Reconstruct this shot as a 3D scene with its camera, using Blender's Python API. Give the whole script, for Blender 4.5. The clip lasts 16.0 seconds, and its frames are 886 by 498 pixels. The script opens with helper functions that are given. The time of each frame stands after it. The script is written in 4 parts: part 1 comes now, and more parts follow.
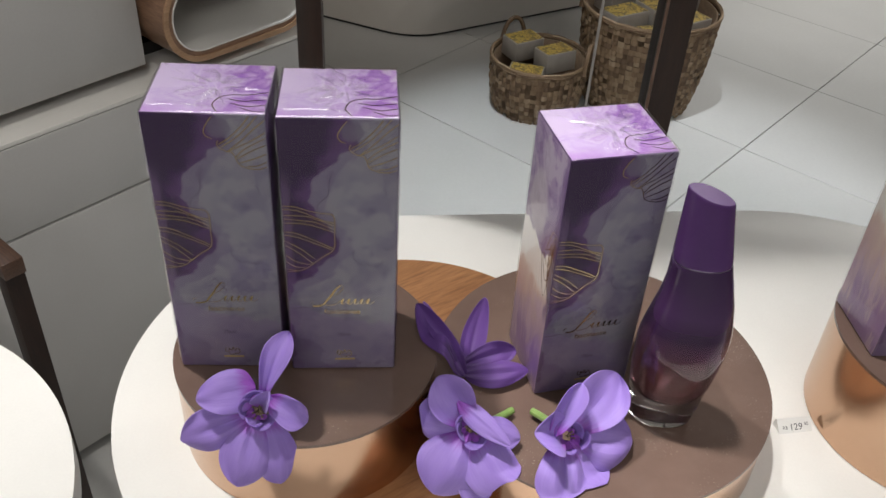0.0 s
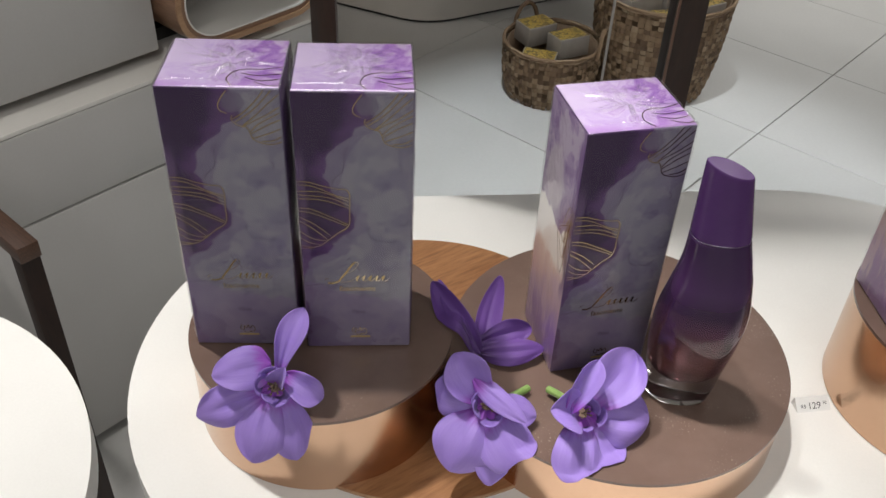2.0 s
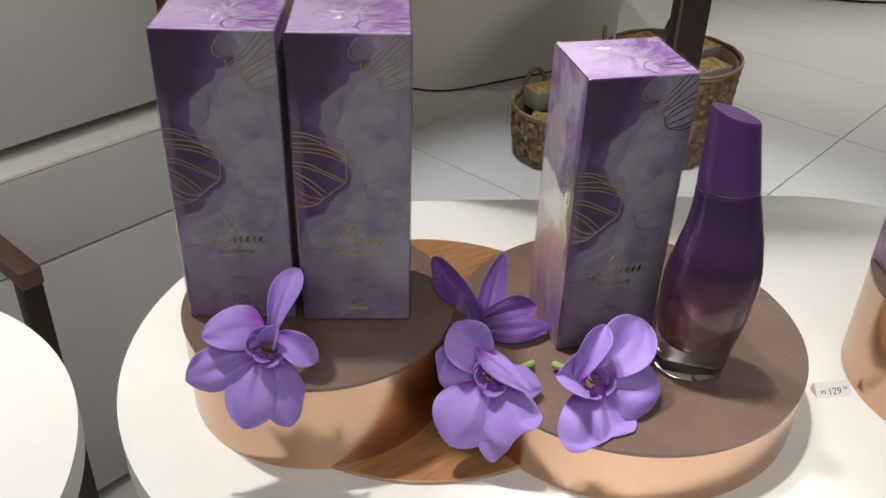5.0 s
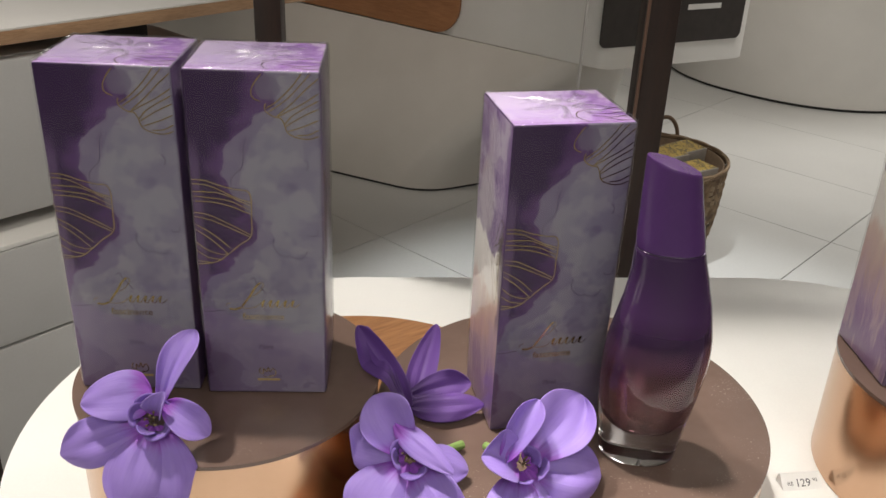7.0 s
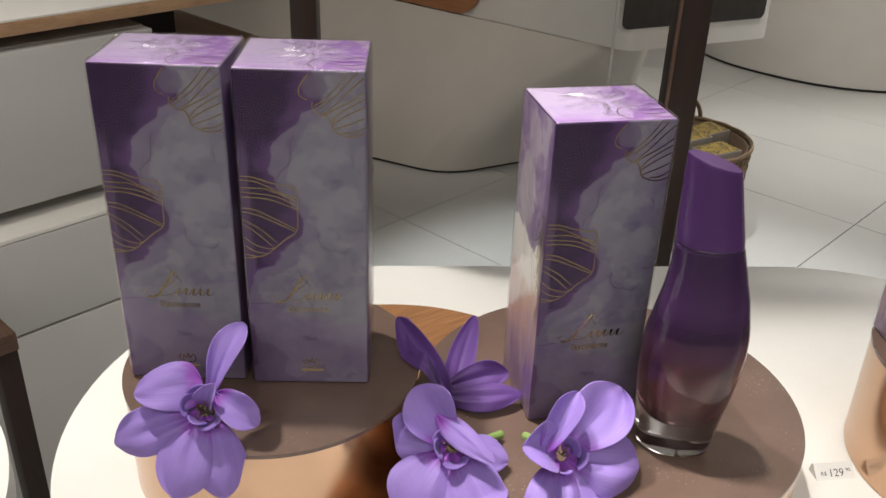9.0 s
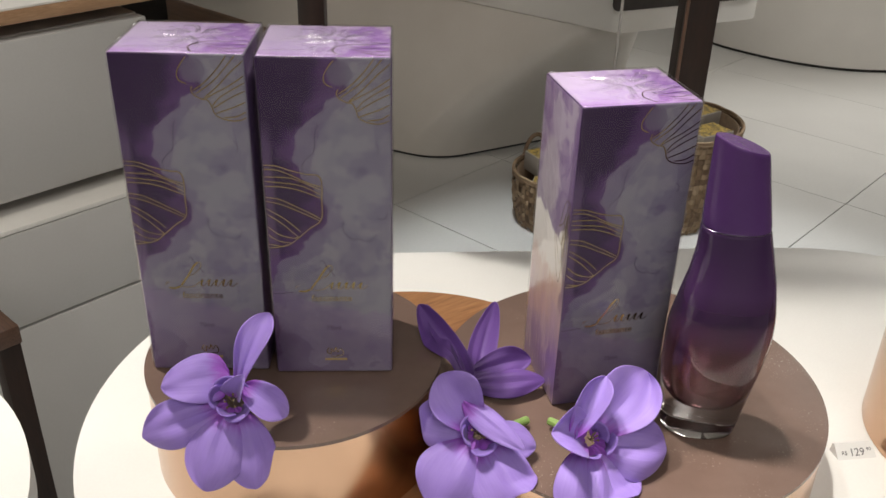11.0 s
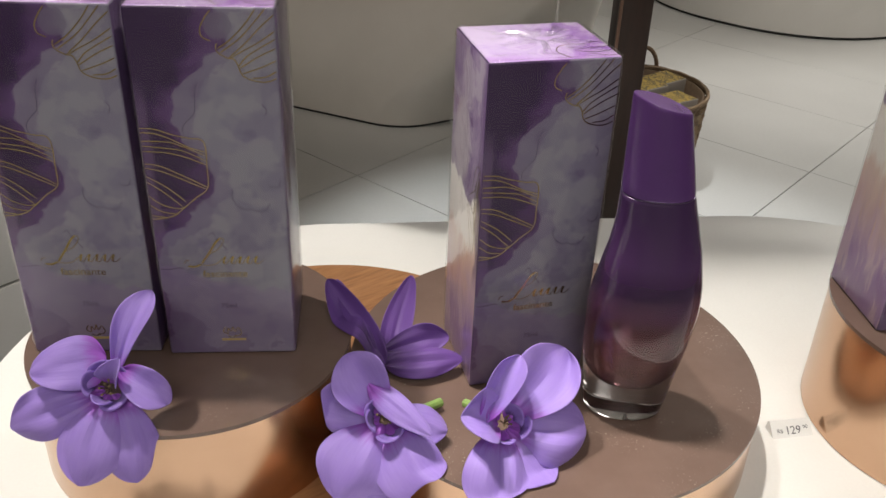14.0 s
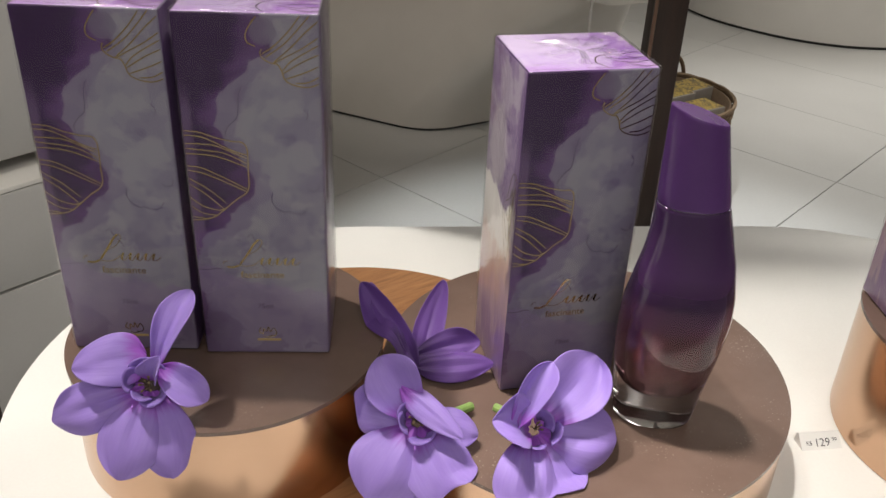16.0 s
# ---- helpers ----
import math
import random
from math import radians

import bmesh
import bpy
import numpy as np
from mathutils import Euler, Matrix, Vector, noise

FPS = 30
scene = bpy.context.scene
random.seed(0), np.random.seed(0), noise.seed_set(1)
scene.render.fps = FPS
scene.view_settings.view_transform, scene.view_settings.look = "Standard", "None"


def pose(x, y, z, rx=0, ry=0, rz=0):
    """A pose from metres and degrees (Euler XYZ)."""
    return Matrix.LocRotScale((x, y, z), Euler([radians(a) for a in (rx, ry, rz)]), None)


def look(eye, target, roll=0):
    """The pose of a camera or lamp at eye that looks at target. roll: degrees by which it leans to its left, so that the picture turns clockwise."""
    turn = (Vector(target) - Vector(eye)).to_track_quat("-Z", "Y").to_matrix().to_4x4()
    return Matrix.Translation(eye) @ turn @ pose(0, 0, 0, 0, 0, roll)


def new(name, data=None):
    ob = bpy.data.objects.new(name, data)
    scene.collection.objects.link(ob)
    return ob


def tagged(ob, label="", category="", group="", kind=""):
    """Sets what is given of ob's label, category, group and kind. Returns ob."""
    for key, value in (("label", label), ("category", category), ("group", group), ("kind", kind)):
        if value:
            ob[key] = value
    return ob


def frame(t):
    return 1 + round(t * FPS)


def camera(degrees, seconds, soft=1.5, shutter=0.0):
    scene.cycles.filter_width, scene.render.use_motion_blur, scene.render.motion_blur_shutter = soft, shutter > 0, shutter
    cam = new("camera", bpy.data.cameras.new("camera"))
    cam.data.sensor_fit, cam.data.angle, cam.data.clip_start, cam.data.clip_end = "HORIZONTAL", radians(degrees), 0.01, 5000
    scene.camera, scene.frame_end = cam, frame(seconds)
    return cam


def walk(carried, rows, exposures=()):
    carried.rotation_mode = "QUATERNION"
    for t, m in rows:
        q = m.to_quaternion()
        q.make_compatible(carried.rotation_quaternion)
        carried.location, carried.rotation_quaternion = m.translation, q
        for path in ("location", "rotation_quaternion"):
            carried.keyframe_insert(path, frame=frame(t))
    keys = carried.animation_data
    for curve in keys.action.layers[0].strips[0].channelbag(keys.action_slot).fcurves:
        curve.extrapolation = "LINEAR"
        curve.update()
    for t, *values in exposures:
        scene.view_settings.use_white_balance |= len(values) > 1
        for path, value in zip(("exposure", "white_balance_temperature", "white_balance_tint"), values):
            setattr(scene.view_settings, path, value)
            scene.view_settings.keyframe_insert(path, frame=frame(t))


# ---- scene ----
cam = camera(52.5, 16.0)
PATH = [
    (0, (-0.0122, -0.3178, 1.1215), (0.0686, 0.4702, 0.5111), 3.61),
    (0.5, (-0.0111, -0.3191, 1.1218), (0.0651, 0.4662, 0.5074), 3.06),
    (1, (-0.0081, -0.3214, 1.1160), (0.0716, 0.4583, 0.4950), 2.99),
    (1.5, (-0.0116, -0.3194, 1.1155), (0.0662, 0.4634, 0.4982), 3.15),
    (2, (-0.0134, -0.3193, 1.1154), (0.0536, 0.4618, 0.4946), 2.88),
    (2.5, (-0.0089, -0.3188, 1.1143), (0.0711, 0.4705, 0.5057), 3.16),
    (3, (-0.0099, -0.3189, 1.1143), (0.0565, 0.4767, 0.5122), 2.73),
    (3.5, (-0.0092, -0.3274, 1.1170), (0.0745, 0.4735, 0.5241), 3.25),
    (4, (-0.0099, -0.3479, 1.1208), (0.1028, 0.4520, 0.5314), 2.71),
    (4.2, (-0.0118, -0.3489, 1.1123), (0.0857, 0.4535, 0.5235), 2.43),
    (6.3, (0.0130, -0.3238, 1.0214), (0.0472, 0.5666, 0.5675), 1.83),
    (6.5, (0.0167, -0.3226, 1.0241), (0.0528, 0.5682, 0.5712), 2.22),
    (7, (0.0280, -0.3221, 1.0300), (0.0823, 0.5731, 0.5876), 2.56),
    (7.5, (0.0280, -0.3215, 1.0272), (0.0778, 0.5710, 0.5790), 2.53),
    (8, (0.0237, -0.3168, 1.0320), (0.0582, 0.5721, 0.5752), 2.71),
    (8.5, (0.0171, -0.3199, 1.0375), (0.0535, 0.5706, 0.5840), 2.02),
    (9, (0.0179, -0.3250, 1.0379), (0.0528, 0.5607, 0.5749), 2.08),
    (9.2, (0.0150, -0.3237, 1.0373), (0.0541, 0.5638, 0.5782), 2.63),
    (11.3, (0.0027, -0.3217, 1.0372), (0.0521, 0.5550, 0.5588), 1.58),
    (11.5, (0.0036, -0.3196, 1.0369), (0.0529, 0.5605, 0.5647), 2.24),
    (12, (0.0035, -0.3174, 1.0359), (0.0453, 0.5601, 0.5581), 1.86),
    (12.5, (0.0066, -0.3111, 1.0337), (0.0486, 0.5614, 0.5469), 2.02),
    (13, (0.0091, -0.3071, 1.0289), (0.0503, 0.5621, 0.5361), 1.95),
    (13.5, (0.0159, -0.2966, 1.0279), (0.0720, 0.5708, 0.5333), 2.25),
    (14, (0.0316, -0.2989, 1.0240), (0.1092, 0.5610, 0.5195), 2.19),
    (14.5, (0.0306, -0.2998, 1.0149), (0.0956, 0.5610, 0.5102), 2.23),
    (15, (0.0290, -0.2999, 1.0178), (0.0881, 0.5655, 0.5203), 2.21),
    (15.5, (0.0233, -0.3011, 1.0238), (0.0708, 0.5607, 0.5185), 2.19),
    (16, (0.0258, -0.3014, 1.0266), (0.0807, 0.5615, 0.5239), 2.56),
]

walk(cam, [(t, look(eye, target, roll)) for t, eye, target, roll in PATH],
     [(0.0, -0.24, 6200, 8), (4.0, -0.24, 6200, 8), (6.5, -0.03, 6500, 8), (16.0, -0.08, 6500, 8)])

# ---- light ----
world = bpy.data.worlds.new("shop_air")
scene.world = world
world.use_nodes = True
world.node_tree.nodes["Background"].inputs[0].default_value = (1.0, 0.95, 0.9, 1)
world.node_tree.nodes["Background"].inputs[1].default_value = 0.05


def spot(x, y, z, tx, ty, tz, watts, cone, soft=0.03, blend=0.5, colour=(1.0, 0.93, 0.85)):
    data = bpy.data.lights.new("ceiling_spot", "SPOT")
    data.energy, data.spot_size, data.spot_blend, data.shadow_soft_size, data.color = watts, radians(cone), blend, soft, colour
    ob = new("ceiling_spot", data)
    ob.matrix_world = look((x, y, z), (tx, ty, tz))
    return ob


def fill_panel(x, y, z, sx, sy, watts, colour=(1.0, 0.95, 0.89)):
    data = bpy.data.lights.new("unseen_fill_panel", "AREA")
    data.shape, data.size, data.size_y, data.energy, data.color = "RECTANGLE", sx, sy, watts, colour
    ob = new("unseen_fill_panel", data)
    ob.matrix_world = pose(x, y, z)
    return ob


spot(-0.62, 0.42, 2.75, -0.15, -0.03, 0.75, 164, 18.4, 0.045, 0.18)
spot(-0.28, 0.28, 2.75, 0.3, -0.09, 0.75, 142, 14.8, 0.045, 0.2)
spot(0.0, 0.85, 2.75, 0.5, 1.18, 0.0, 225, 34, 0.03, 0.6, (0.97, 0.99, 1.0))
spot(1.35, 1.4, 2.75, 1.45, 1.95, 0.0, 74, 38, 0.03, 0.5, (1.0, 0.98, 0.96))
spot(-0.6, 1.3, 2.75, 0.0, 2.35, 0.8, 40, 32, 0.04, 0.8, (1.0, 0.87, 0.76))
spot(-0.2, -0.3, 2.75, -0.62, 0.5, 0.2, 60, 30, 0.05, 0.7)
spot(-0.7, 0.85, 2.75, -0.62, 0.78, 0.79, 40, 36, 0.05, 0.7, (1.0, 0.93, 0.9))
spot(1.4, 2.0, 2.75, 1.7, 3.0, 0.5, 64, 60, 0.04, 0.7)
# unseen fill panels, added to brighten the box fronts and the rear
fill_panel(0.1, -2.1, 2.76, 1.6, 1.2, 44)
fill_panel(2.7, 3.2, 2.76, 1.4, 1.0, 42)


# ---- materials ----
class Nodes:
    """A small writer of node materials."""

    def __init__(self, name):
        self.mat = bpy.data.materials.new(name)
        self.mat.use_nodes = True
        self.tree = self.mat.node_tree
        self.bsdf = self.tree.nodes["Principled BSDF"]
        self.out = self.tree.nodes["Material Output"]

    def put(self, socket, value):
        if isinstance(value, bpy.types.NodeSocket):
            self.tree.links.new(value, socket)
        elif isinstance(value, tuple) and len(value) == 3 and socket.type == "RGBA":
            socket.default_value = (*value, 1)
        else:
            socket.default_value = value

    def node(self, kind, **inputs):
        n = self.tree.nodes.new(kind)
        for key, value in inputs.items():
            self.put(n.inputs[key.replace("_", " ")], value)
        return n

    def math(self, op, a, b=0.0, c=0.0):
        n = self.tree.nodes.new("ShaderNodeMath")
        n.operation = op
        for socket, value in zip(n.inputs, (a, b, c)):
            self.put(socket, value)
        return n.outputs[0]

    def coords(self, kind="Object"):
        return self.tree.nodes.new("ShaderNodeTexCoord").outputs[kind]

    def axes(self, vector):
        n = self.tree.nodes.new("ShaderNodeSeparateXYZ")
        self.put(n.inputs[0], vector)
        return n.outputs

    def scaled(self, vector, sx, sy, sz):
        n = self.tree.nodes.new("ShaderNodeMapping")
        self.put(n.inputs["Vector"], vector)
        n.inputs["Scale"].default_value = (sx, sy, sz)
        return n.outputs[0]

    def noise(self, vector, scale, detail=4.0, rough=0.5, distortion=0.0):
        n = self.node("ShaderNodeTexNoise", Vector=vector, Scale=scale, Detail=detail, Roughness=rough, Distortion=distortion)
        return n.outputs["Fac"]

    def ramp(self, fac, *stops):
        n = self.tree.nodes.new("ShaderNodeValToRGB")
        self.put(n.inputs[0], fac)
        while len(n.color_ramp.elements) < len(stops):
            n.color_ramp.elements.new(0.5)
        for e, (at, colour) in zip(n.color_ramp.elements, stops):
            e.position = at
            e.color = (*colour, 1) if isinstance(colour, tuple) else (colour, colour, colour, 1)
        return n.outputs[0]

    def step(self, value, low, high):
        n = self.tree.nodes.new("ShaderNodeMapRange")
        n.interpolation_type = "SMOOTHSTEP"
        for socket, v in zip(n.inputs, (value, low, high, 0.0, 1.0)):
            self.put(socket, v)
        return n.outputs[0]

    def mix(self, fac, a, b, kind="MIX"):
        n = self.tree.nodes.new("ShaderNodeMix")
        n.data_type, n.blend_type = "RGBA", kind
        self.put(n.inputs[0], fac), self.put(n.inputs[6], a), self.put(n.inputs[7], b)
        return n.outputs[2]

    def bump(self, height, strength, distance):
        n = self.node("ShaderNodeBump", Height=height, Strength=strength, Distance=distance)
        self.put(self.bsdf.inputs["Normal"], n.outputs[0])

    def set(self, **inputs):
        for key, value in inputs.items():
            self.put(self.bsdf.inputs[key.replace("_", " ")], value)
        return self


def plain(name, low, high, rough, scale=40.0, fine=400.0, relief=0.0003, metal=0.0, kind="Object", **more):
    """A surface that wanders between two colours, with fine relief."""
    m = Nodes(name)
    co = m.coords(kind)
    broad, grain = m.noise(co, scale, 5), m.noise(co, fine, 3)
    m.set(Base_Color=m.ramp(m.math("ADD", m.math("MULTIPLY", broad, 0.75), m.math("MULTIPLY", grain, 0.25)), (0.3, low), (0.7, high)),
          Roughness=m.math("ADD", rough - 0.06, m.math("MULTIPLY", broad, 0.12)), Metallic=metal, **more)
    m.bump(grain, 0.25, relief)
    return m.mat


def wood(name, dark, light, along="x", scale=9.0, rough=0.4, fine=60.0, coat=0.15):
    m = Nodes(name)
    co = m.coords()
    stretch = {"x": (0.12, 1, 1), "y": (1, 0.12, 1), "z": (1, 1, 0.12)}[along]
    co = m.scaled(co, *stretch)
    broad = m.noise(co, scale * 4, 4, 0.6, 1.2)
    grain = m.noise(co, scale * fine, 4, 0.65)
    fac = m.math("ADD", m.math("MULTIPLY", broad, 0.5), m.math("MULTIPLY", grain, 0.5))
    m.set(Base_Color=m.ramp(fac, (0.36, dark), (0.5, tuple((a + b) / 2 for a, b in zip(dark, light))), (0.66, light)),
          Roughness=m.math("ADD", rough - 0.1, m.math("MULTIPLY", grain, 0.2)), Coat_Weight=coat, Coat_Roughness=0.25)
    m.bump(grain, 0.3, 0.0003)
    return m.mat


WHITE = plain("white_lacquer", (0.72, 0.695, 0.66), (0.78, 0.755, 0.72), 0.32, 6, 300, 0.0001)
COUNTER = plain("warm_white_lacquer", (0.6, 0.565, 0.52), (0.66, 0.625, 0.58), 0.32, 6, 300, 0.0001)
TRAY = plain("white_tray_laminate", (0.76, 0.75, 0.73), (0.84, 0.83, 0.81), 0.38, 14, 700, 0.0001)
GREY = plain("grey_white_front", (0.46, 0.45, 0.44), (0.52, 0.51, 0.5), 0.45, 5, 300, 0.0001)
# near black, for dark plinths and for shade in recesses
SHADOW_GAP = plain("black_plinth_and_shade", (0.02, 0.019, 0.019), (0.032, 0.03, 0.03), 0.6)
WALL = plain("shop_wall", (0.62, 0.6, 0.57), (0.68, 0.66, 0.63), 0.7, 3, 200)
CEILING = plain("ceiling_paint", (0.7, 0.69, 0.67), (0.75, 0.74, 0.72), 0.8, 3, 200)
POST = wood("dark_walnut", (0.011, 0.0055, 0.0042), (0.032, 0.0145, 0.01), "z", rough=0.5, coat=0.0)
OAK = wood("oak_veneer", (0.2, 0.085, 0.035), (0.46, 0.23, 0.1), "x", 9, 0.38, 45.0)
PLY = wood("plywood_edge", (0.3, 0.17, 0.09), (0.5, 0.31, 0.18), "x", 12)
TILE = plain("floor_tile", (0.53, 0.525, 0.51), (0.61, 0.605, 0.59), 0.3, 2.5, 120, 0.0002, kind="Object")
GROUT = plain("tile_grout", (0.38, 0.375, 0.365), (0.45, 0.445, 0.435), 0.8)


# ---- building tools ----
def mesh_of(bm, name, material, smooth=True):
    bmesh.ops.recalc_face_normals(bm, faces=bm.faces)
    me = bpy.data.meshes.new(name)
    bm.to_mesh(me)
    bm.free()
    for mat in material if isinstance(material, (list, tuple)) else [material]:
        me.materials.append(mat)
    if smooth:
        me.polygons.foreach_set("use_smooth", [True] * len(me.polygons))
        me.set_sharp_from_angle(angle=radians(32))
    return me


def part(name, bm, material, parent=None, label="", m=None, smooth=True):
    ob = new(name, mesh_of(bm, name, material, smooth))
    if parent is not None:
        ob.parent = parent
    if m is not None:
        ob.matrix_basis = m
    return tagged(ob, label)


def thing(name, x, y, z, turn=0.0, **tags):
    ob = new(name)
    ob.empty_display_size = 0.02
    ob.matrix_basis = pose(x, y, z, 0, 0, turn)
    return tagged(ob, **tags)


def block(sx, sy, sz, bevel=0.0, at=(0, 0, 0), segments=2):
    """A box with its base's middle at the given place."""
    bm = bmesh.new()
    bmesh.ops.create_cube(bm, size=1, matrix=Matrix.Translation((at[0], at[1], at[2] + sz / 2)) @ Matrix.Diagonal((sx, sy, sz, 1)))
    if bevel:
        bmesh.ops.bevel(bm, geom=bm.edges[:], offset=bevel, segments=segments, profile=0.5, affect="EDGES")
    return bm


def extruded(outline, z0, z1, bevel=0.0, segments=2):
    """An upright prism over a plan."""
    bm = bmesh.new()
    low = [bm.verts.new((x, y, z0)) for x, y in outline]
    high = [bm.verts.new((x, y, z1)) for x, y in outline]
    n = len(outline)
    top, base = bm.faces.new(high), bm.faces.new(low[::-1])
    for i in range(n):
        bm.faces.new((low[i], low[(i + 1) % n], high[(i + 1) % n], high[i]))
    if bevel:
        rim = list({e for f in (top, base) for e in f.edges})
        bmesh.ops.bevel(bm, geom=rim, offset=bevel, segments=segments, profile=0.5, affect="EDGES")
    return bm


def ring(r, n=96, x=0.0, y=0.0):
    return [(x + r * math.cos(2 * math.pi * i / n), y + r * math.sin(2 * math.pi * i / n)) for i in range(n)]


def pill(ax, ay, bx, by, r, n=48):
    """The outline of a plan with two round ends."""
    a = math.atan2(by - ay, bx - ax)
    pts = [(bx + r * math.cos(a - math.pi / 2 + math.pi * i / n), by + r * math.sin(a - math.pi / 2 + math.pi * i / n)) for i in range(n + 1)]
    return pts + [(ax + r * math.cos(a + math.pi / 2 + math.pi * i / n), ay + r * math.sin(a + math.pi / 2 + math.pi * i / n)) for i in range(n + 1)]


def lofted(rings, close=True):
    """A skin over rings of equal count."""
    bm = bmesh.new()
    rows = [[bm.verts.new(p) for p in r] for r in rings]
    n = len(rows[0])
    for a, b in zip(rows, rows[1:]):
        for i in range(n):
            bm.faces.new((a[i], a[(i + 1) % n], b[(i + 1) % n], b[i]))
    if close:
        bm.faces.new(rows[0][::-1]), bm.faces.new(rows[-1])
    return bm


def tube(points, r, n=8, closed=False):
    """A round bar along points."""
    bm = bmesh.new()
    pts = [Vector(p) for p in points]
    rows, side = [], None
    for i, p in enumerate(pts):
        ahead = (pts[min(i + 1, len(pts) - 1)] - pts[max(i - 1, 0)]).normalized()
        side = (side - side.dot(ahead) * ahead) if side else ahead.orthogonal()
        side.normalize()
        up = ahead.cross(side)
        rad = r[i] if isinstance(r, (list, tuple)) else r
        rows.append([bm.verts.new(p + rad * (math.cos(a) * side + math.sin(a) * up)) for a in (2 * math.pi * k / n for k in range(n))])
    for a, b in zip(rows, rows[1:]):
        for i in range(n):
            bm.faces.new((a[i], a[(i + 1) % n], b[(i + 1) % n], b[i]))
    bm.faces.new(rows[0][::-1]), bm.faces.new(rows[-1])
    return bm


# ---- the shop: floor, walls, ceiling ----
floor = tagged(part("floor", block(9, 9, 0.1, at=(0.8, 1.2, -0.108)), GROUT, smooth=False), "grey grout bed under pale stone tiles", "floor", kind="structure")
for name, x, y, sx, sy in (("wall_north", 0.8, 5.75, 9.2, 0.1), ("wall_south", 0.8, -3.35, 9.2, 0.1), ("wall_west", -3.75, 1.2, 0.1, 9.0), ("wall_east", 5.35, 1.2, 0.1, 9.0)):
    tagged(part(name, block(sx, sy, 2.95, at=(x, y, -0.1)), WALL, smooth=False), "plain pale painted shop wall", "wall", kind="structure")
tagged(part("ceiling", block(9.2, 9.2, 0.1, at=(0.8, 1.2, 2.8)), CEILING, smooth=False), "plain white painted shop ceiling", "ceiling", kind="structure")

# ---- the display table ----
FLOOR_Z, TOP_Z = 0.0, 0.75
PLAN = pill(0.0118, 0.038, 0.268, 0.046, 0.1625)
table = thing("display_table", 0.14, 0.04, 0.0, label="white laminate display table with two rounded ends", category="table")
part("tabletop", extruded([(x - 0.14, y - 0.04) for x, y in PLAN], TOP_Z - 0.018, TOP_Z, 0.0015), TRAY, table)
part("foot", extruded(ring(0.05, 48), 0.012, TOP_Z - 0.018), WHITE, table)
part("foot_plate", extruded(ring(0.12, 64), 0.0, 0.012, 0.002), WHITE, table)
tray = thing("side_table", -0.309, -0.057, 0.0, label="small round white laminate side table", category="table")
part("tabletop", extruded(ring(0.154), TOP_Z - 0.018, TOP_Z, 0.0015), TRAY, tray)
part("foot", extruded(ring(0.04, 48), 0.012, TOP_Z - 0.018), WHITE, tray)
part("foot_plate", extruded(ring(0.1, 64), 0.0, 0.012, 0.002), WHITE, tray)

# ---- materials of the goods ----
GOLD_SIDE = plain("satin_rose_gold", (0.56, 0.365, 0.245), (0.63, 0.42, 0.29), 0.21, 8, 300, 0.0001, metal=1.0)
PLASTIC_WHITE = plain("white_plastic", (0.72, 0.72, 0.71), (0.78, 0.78, 0.77), 0.35, 60, 900, 0.0001)
INK = plain("dark_grey_ink", (0.09, 0.09, 0.1), (0.12, 0.12, 0.13), 0.6)
GOLD_FOIL = plain("gold_foil", (0.4, 0.29, 0.115), (0.52, 0.385, 0.17), 0.18, 200, 2000, 0.00005, metal=1.0)
GOLD_INK = plain("matt_gold_ink", (0.36, 0.25, 0.1), (0.44, 0.32, 0.14), 0.5, 200, 2000, 0.00005)
STEM = plain("green_stem", (0.16, 0.27, 0.07), (0.27, 0.4, 0.12), 0.45, 200, 900, 0.0002)
STAMEN = plain("yellow_stamen", (0.07, 0.05, 0.03), (0.2, 0.14, 0.05), 0.6, 300, 900)
CORD = plain("grey_cord", (0.38, 0.36, 0.34), (0.48, 0.46, 0.44), 0.6)


def drum_top_material():
    m = Nodes("brown_mirror_top")
    co = m.coords()
    dust = m.step(m.noise(co, 900, 2, 0.7), 0.63, 0.7)
    patch = m.step(m.noise(co, 24, 3), 0.54, 0.68)
    haze = m.noise(co, 30, 5, 0.6)
    fac = m.math("MULTIPLY", m.math("MULTIPLY", dust, patch), 0.7)
    m.set(Base_Color=m.mix(fac, m.ramp(haze, (0.3, (0.138, 0.09, 0.073)), (0.7, (0.172, 0.114, 0.093))), (0.4, 0.34, 0.28)),
          Metallic=0.0, Specular_IOR_Level=0.5, Roughness=m.ramp(m.noise(co, 60, 4), (0.3, 0.16), (0.7, 0.26)), Coat_Weight=0.1, Coat_Roughness=0.12)
    return m.mat


def washes(m, co, layers):
    """Thin overlapping washes, each with a firm, slightly darker rim, as a sum of densities."""
    total = 0.0
    for k, (scale, cut, strength) in enumerate(layers):
        shifted = m.tree.nodes.new("ShaderNodeMapping")
        m.put(shifted.inputs["Vector"], co)
        shifted.inputs["Location"].default_value = (0.37 * k + 0.1, 0.21 * k, 0.53 * k)
        n = m.noise(shifted.outputs[0], scale, 4, 0.48, 0.15)
        body = m.step(n, cut - 0.006, cut + 0.02)
        rim = m.step(m.math("ABSOLUTE", m.math("SUBTRACT", n, cut + 0.006)), 0.012, 0.0)
        layer = m.math("ADD", m.math("MULTIPLY", body, strength), m.math("MULTIPLY", rim, strength * 0.45))
        total = m.math("ADD", total, layer)
    return total


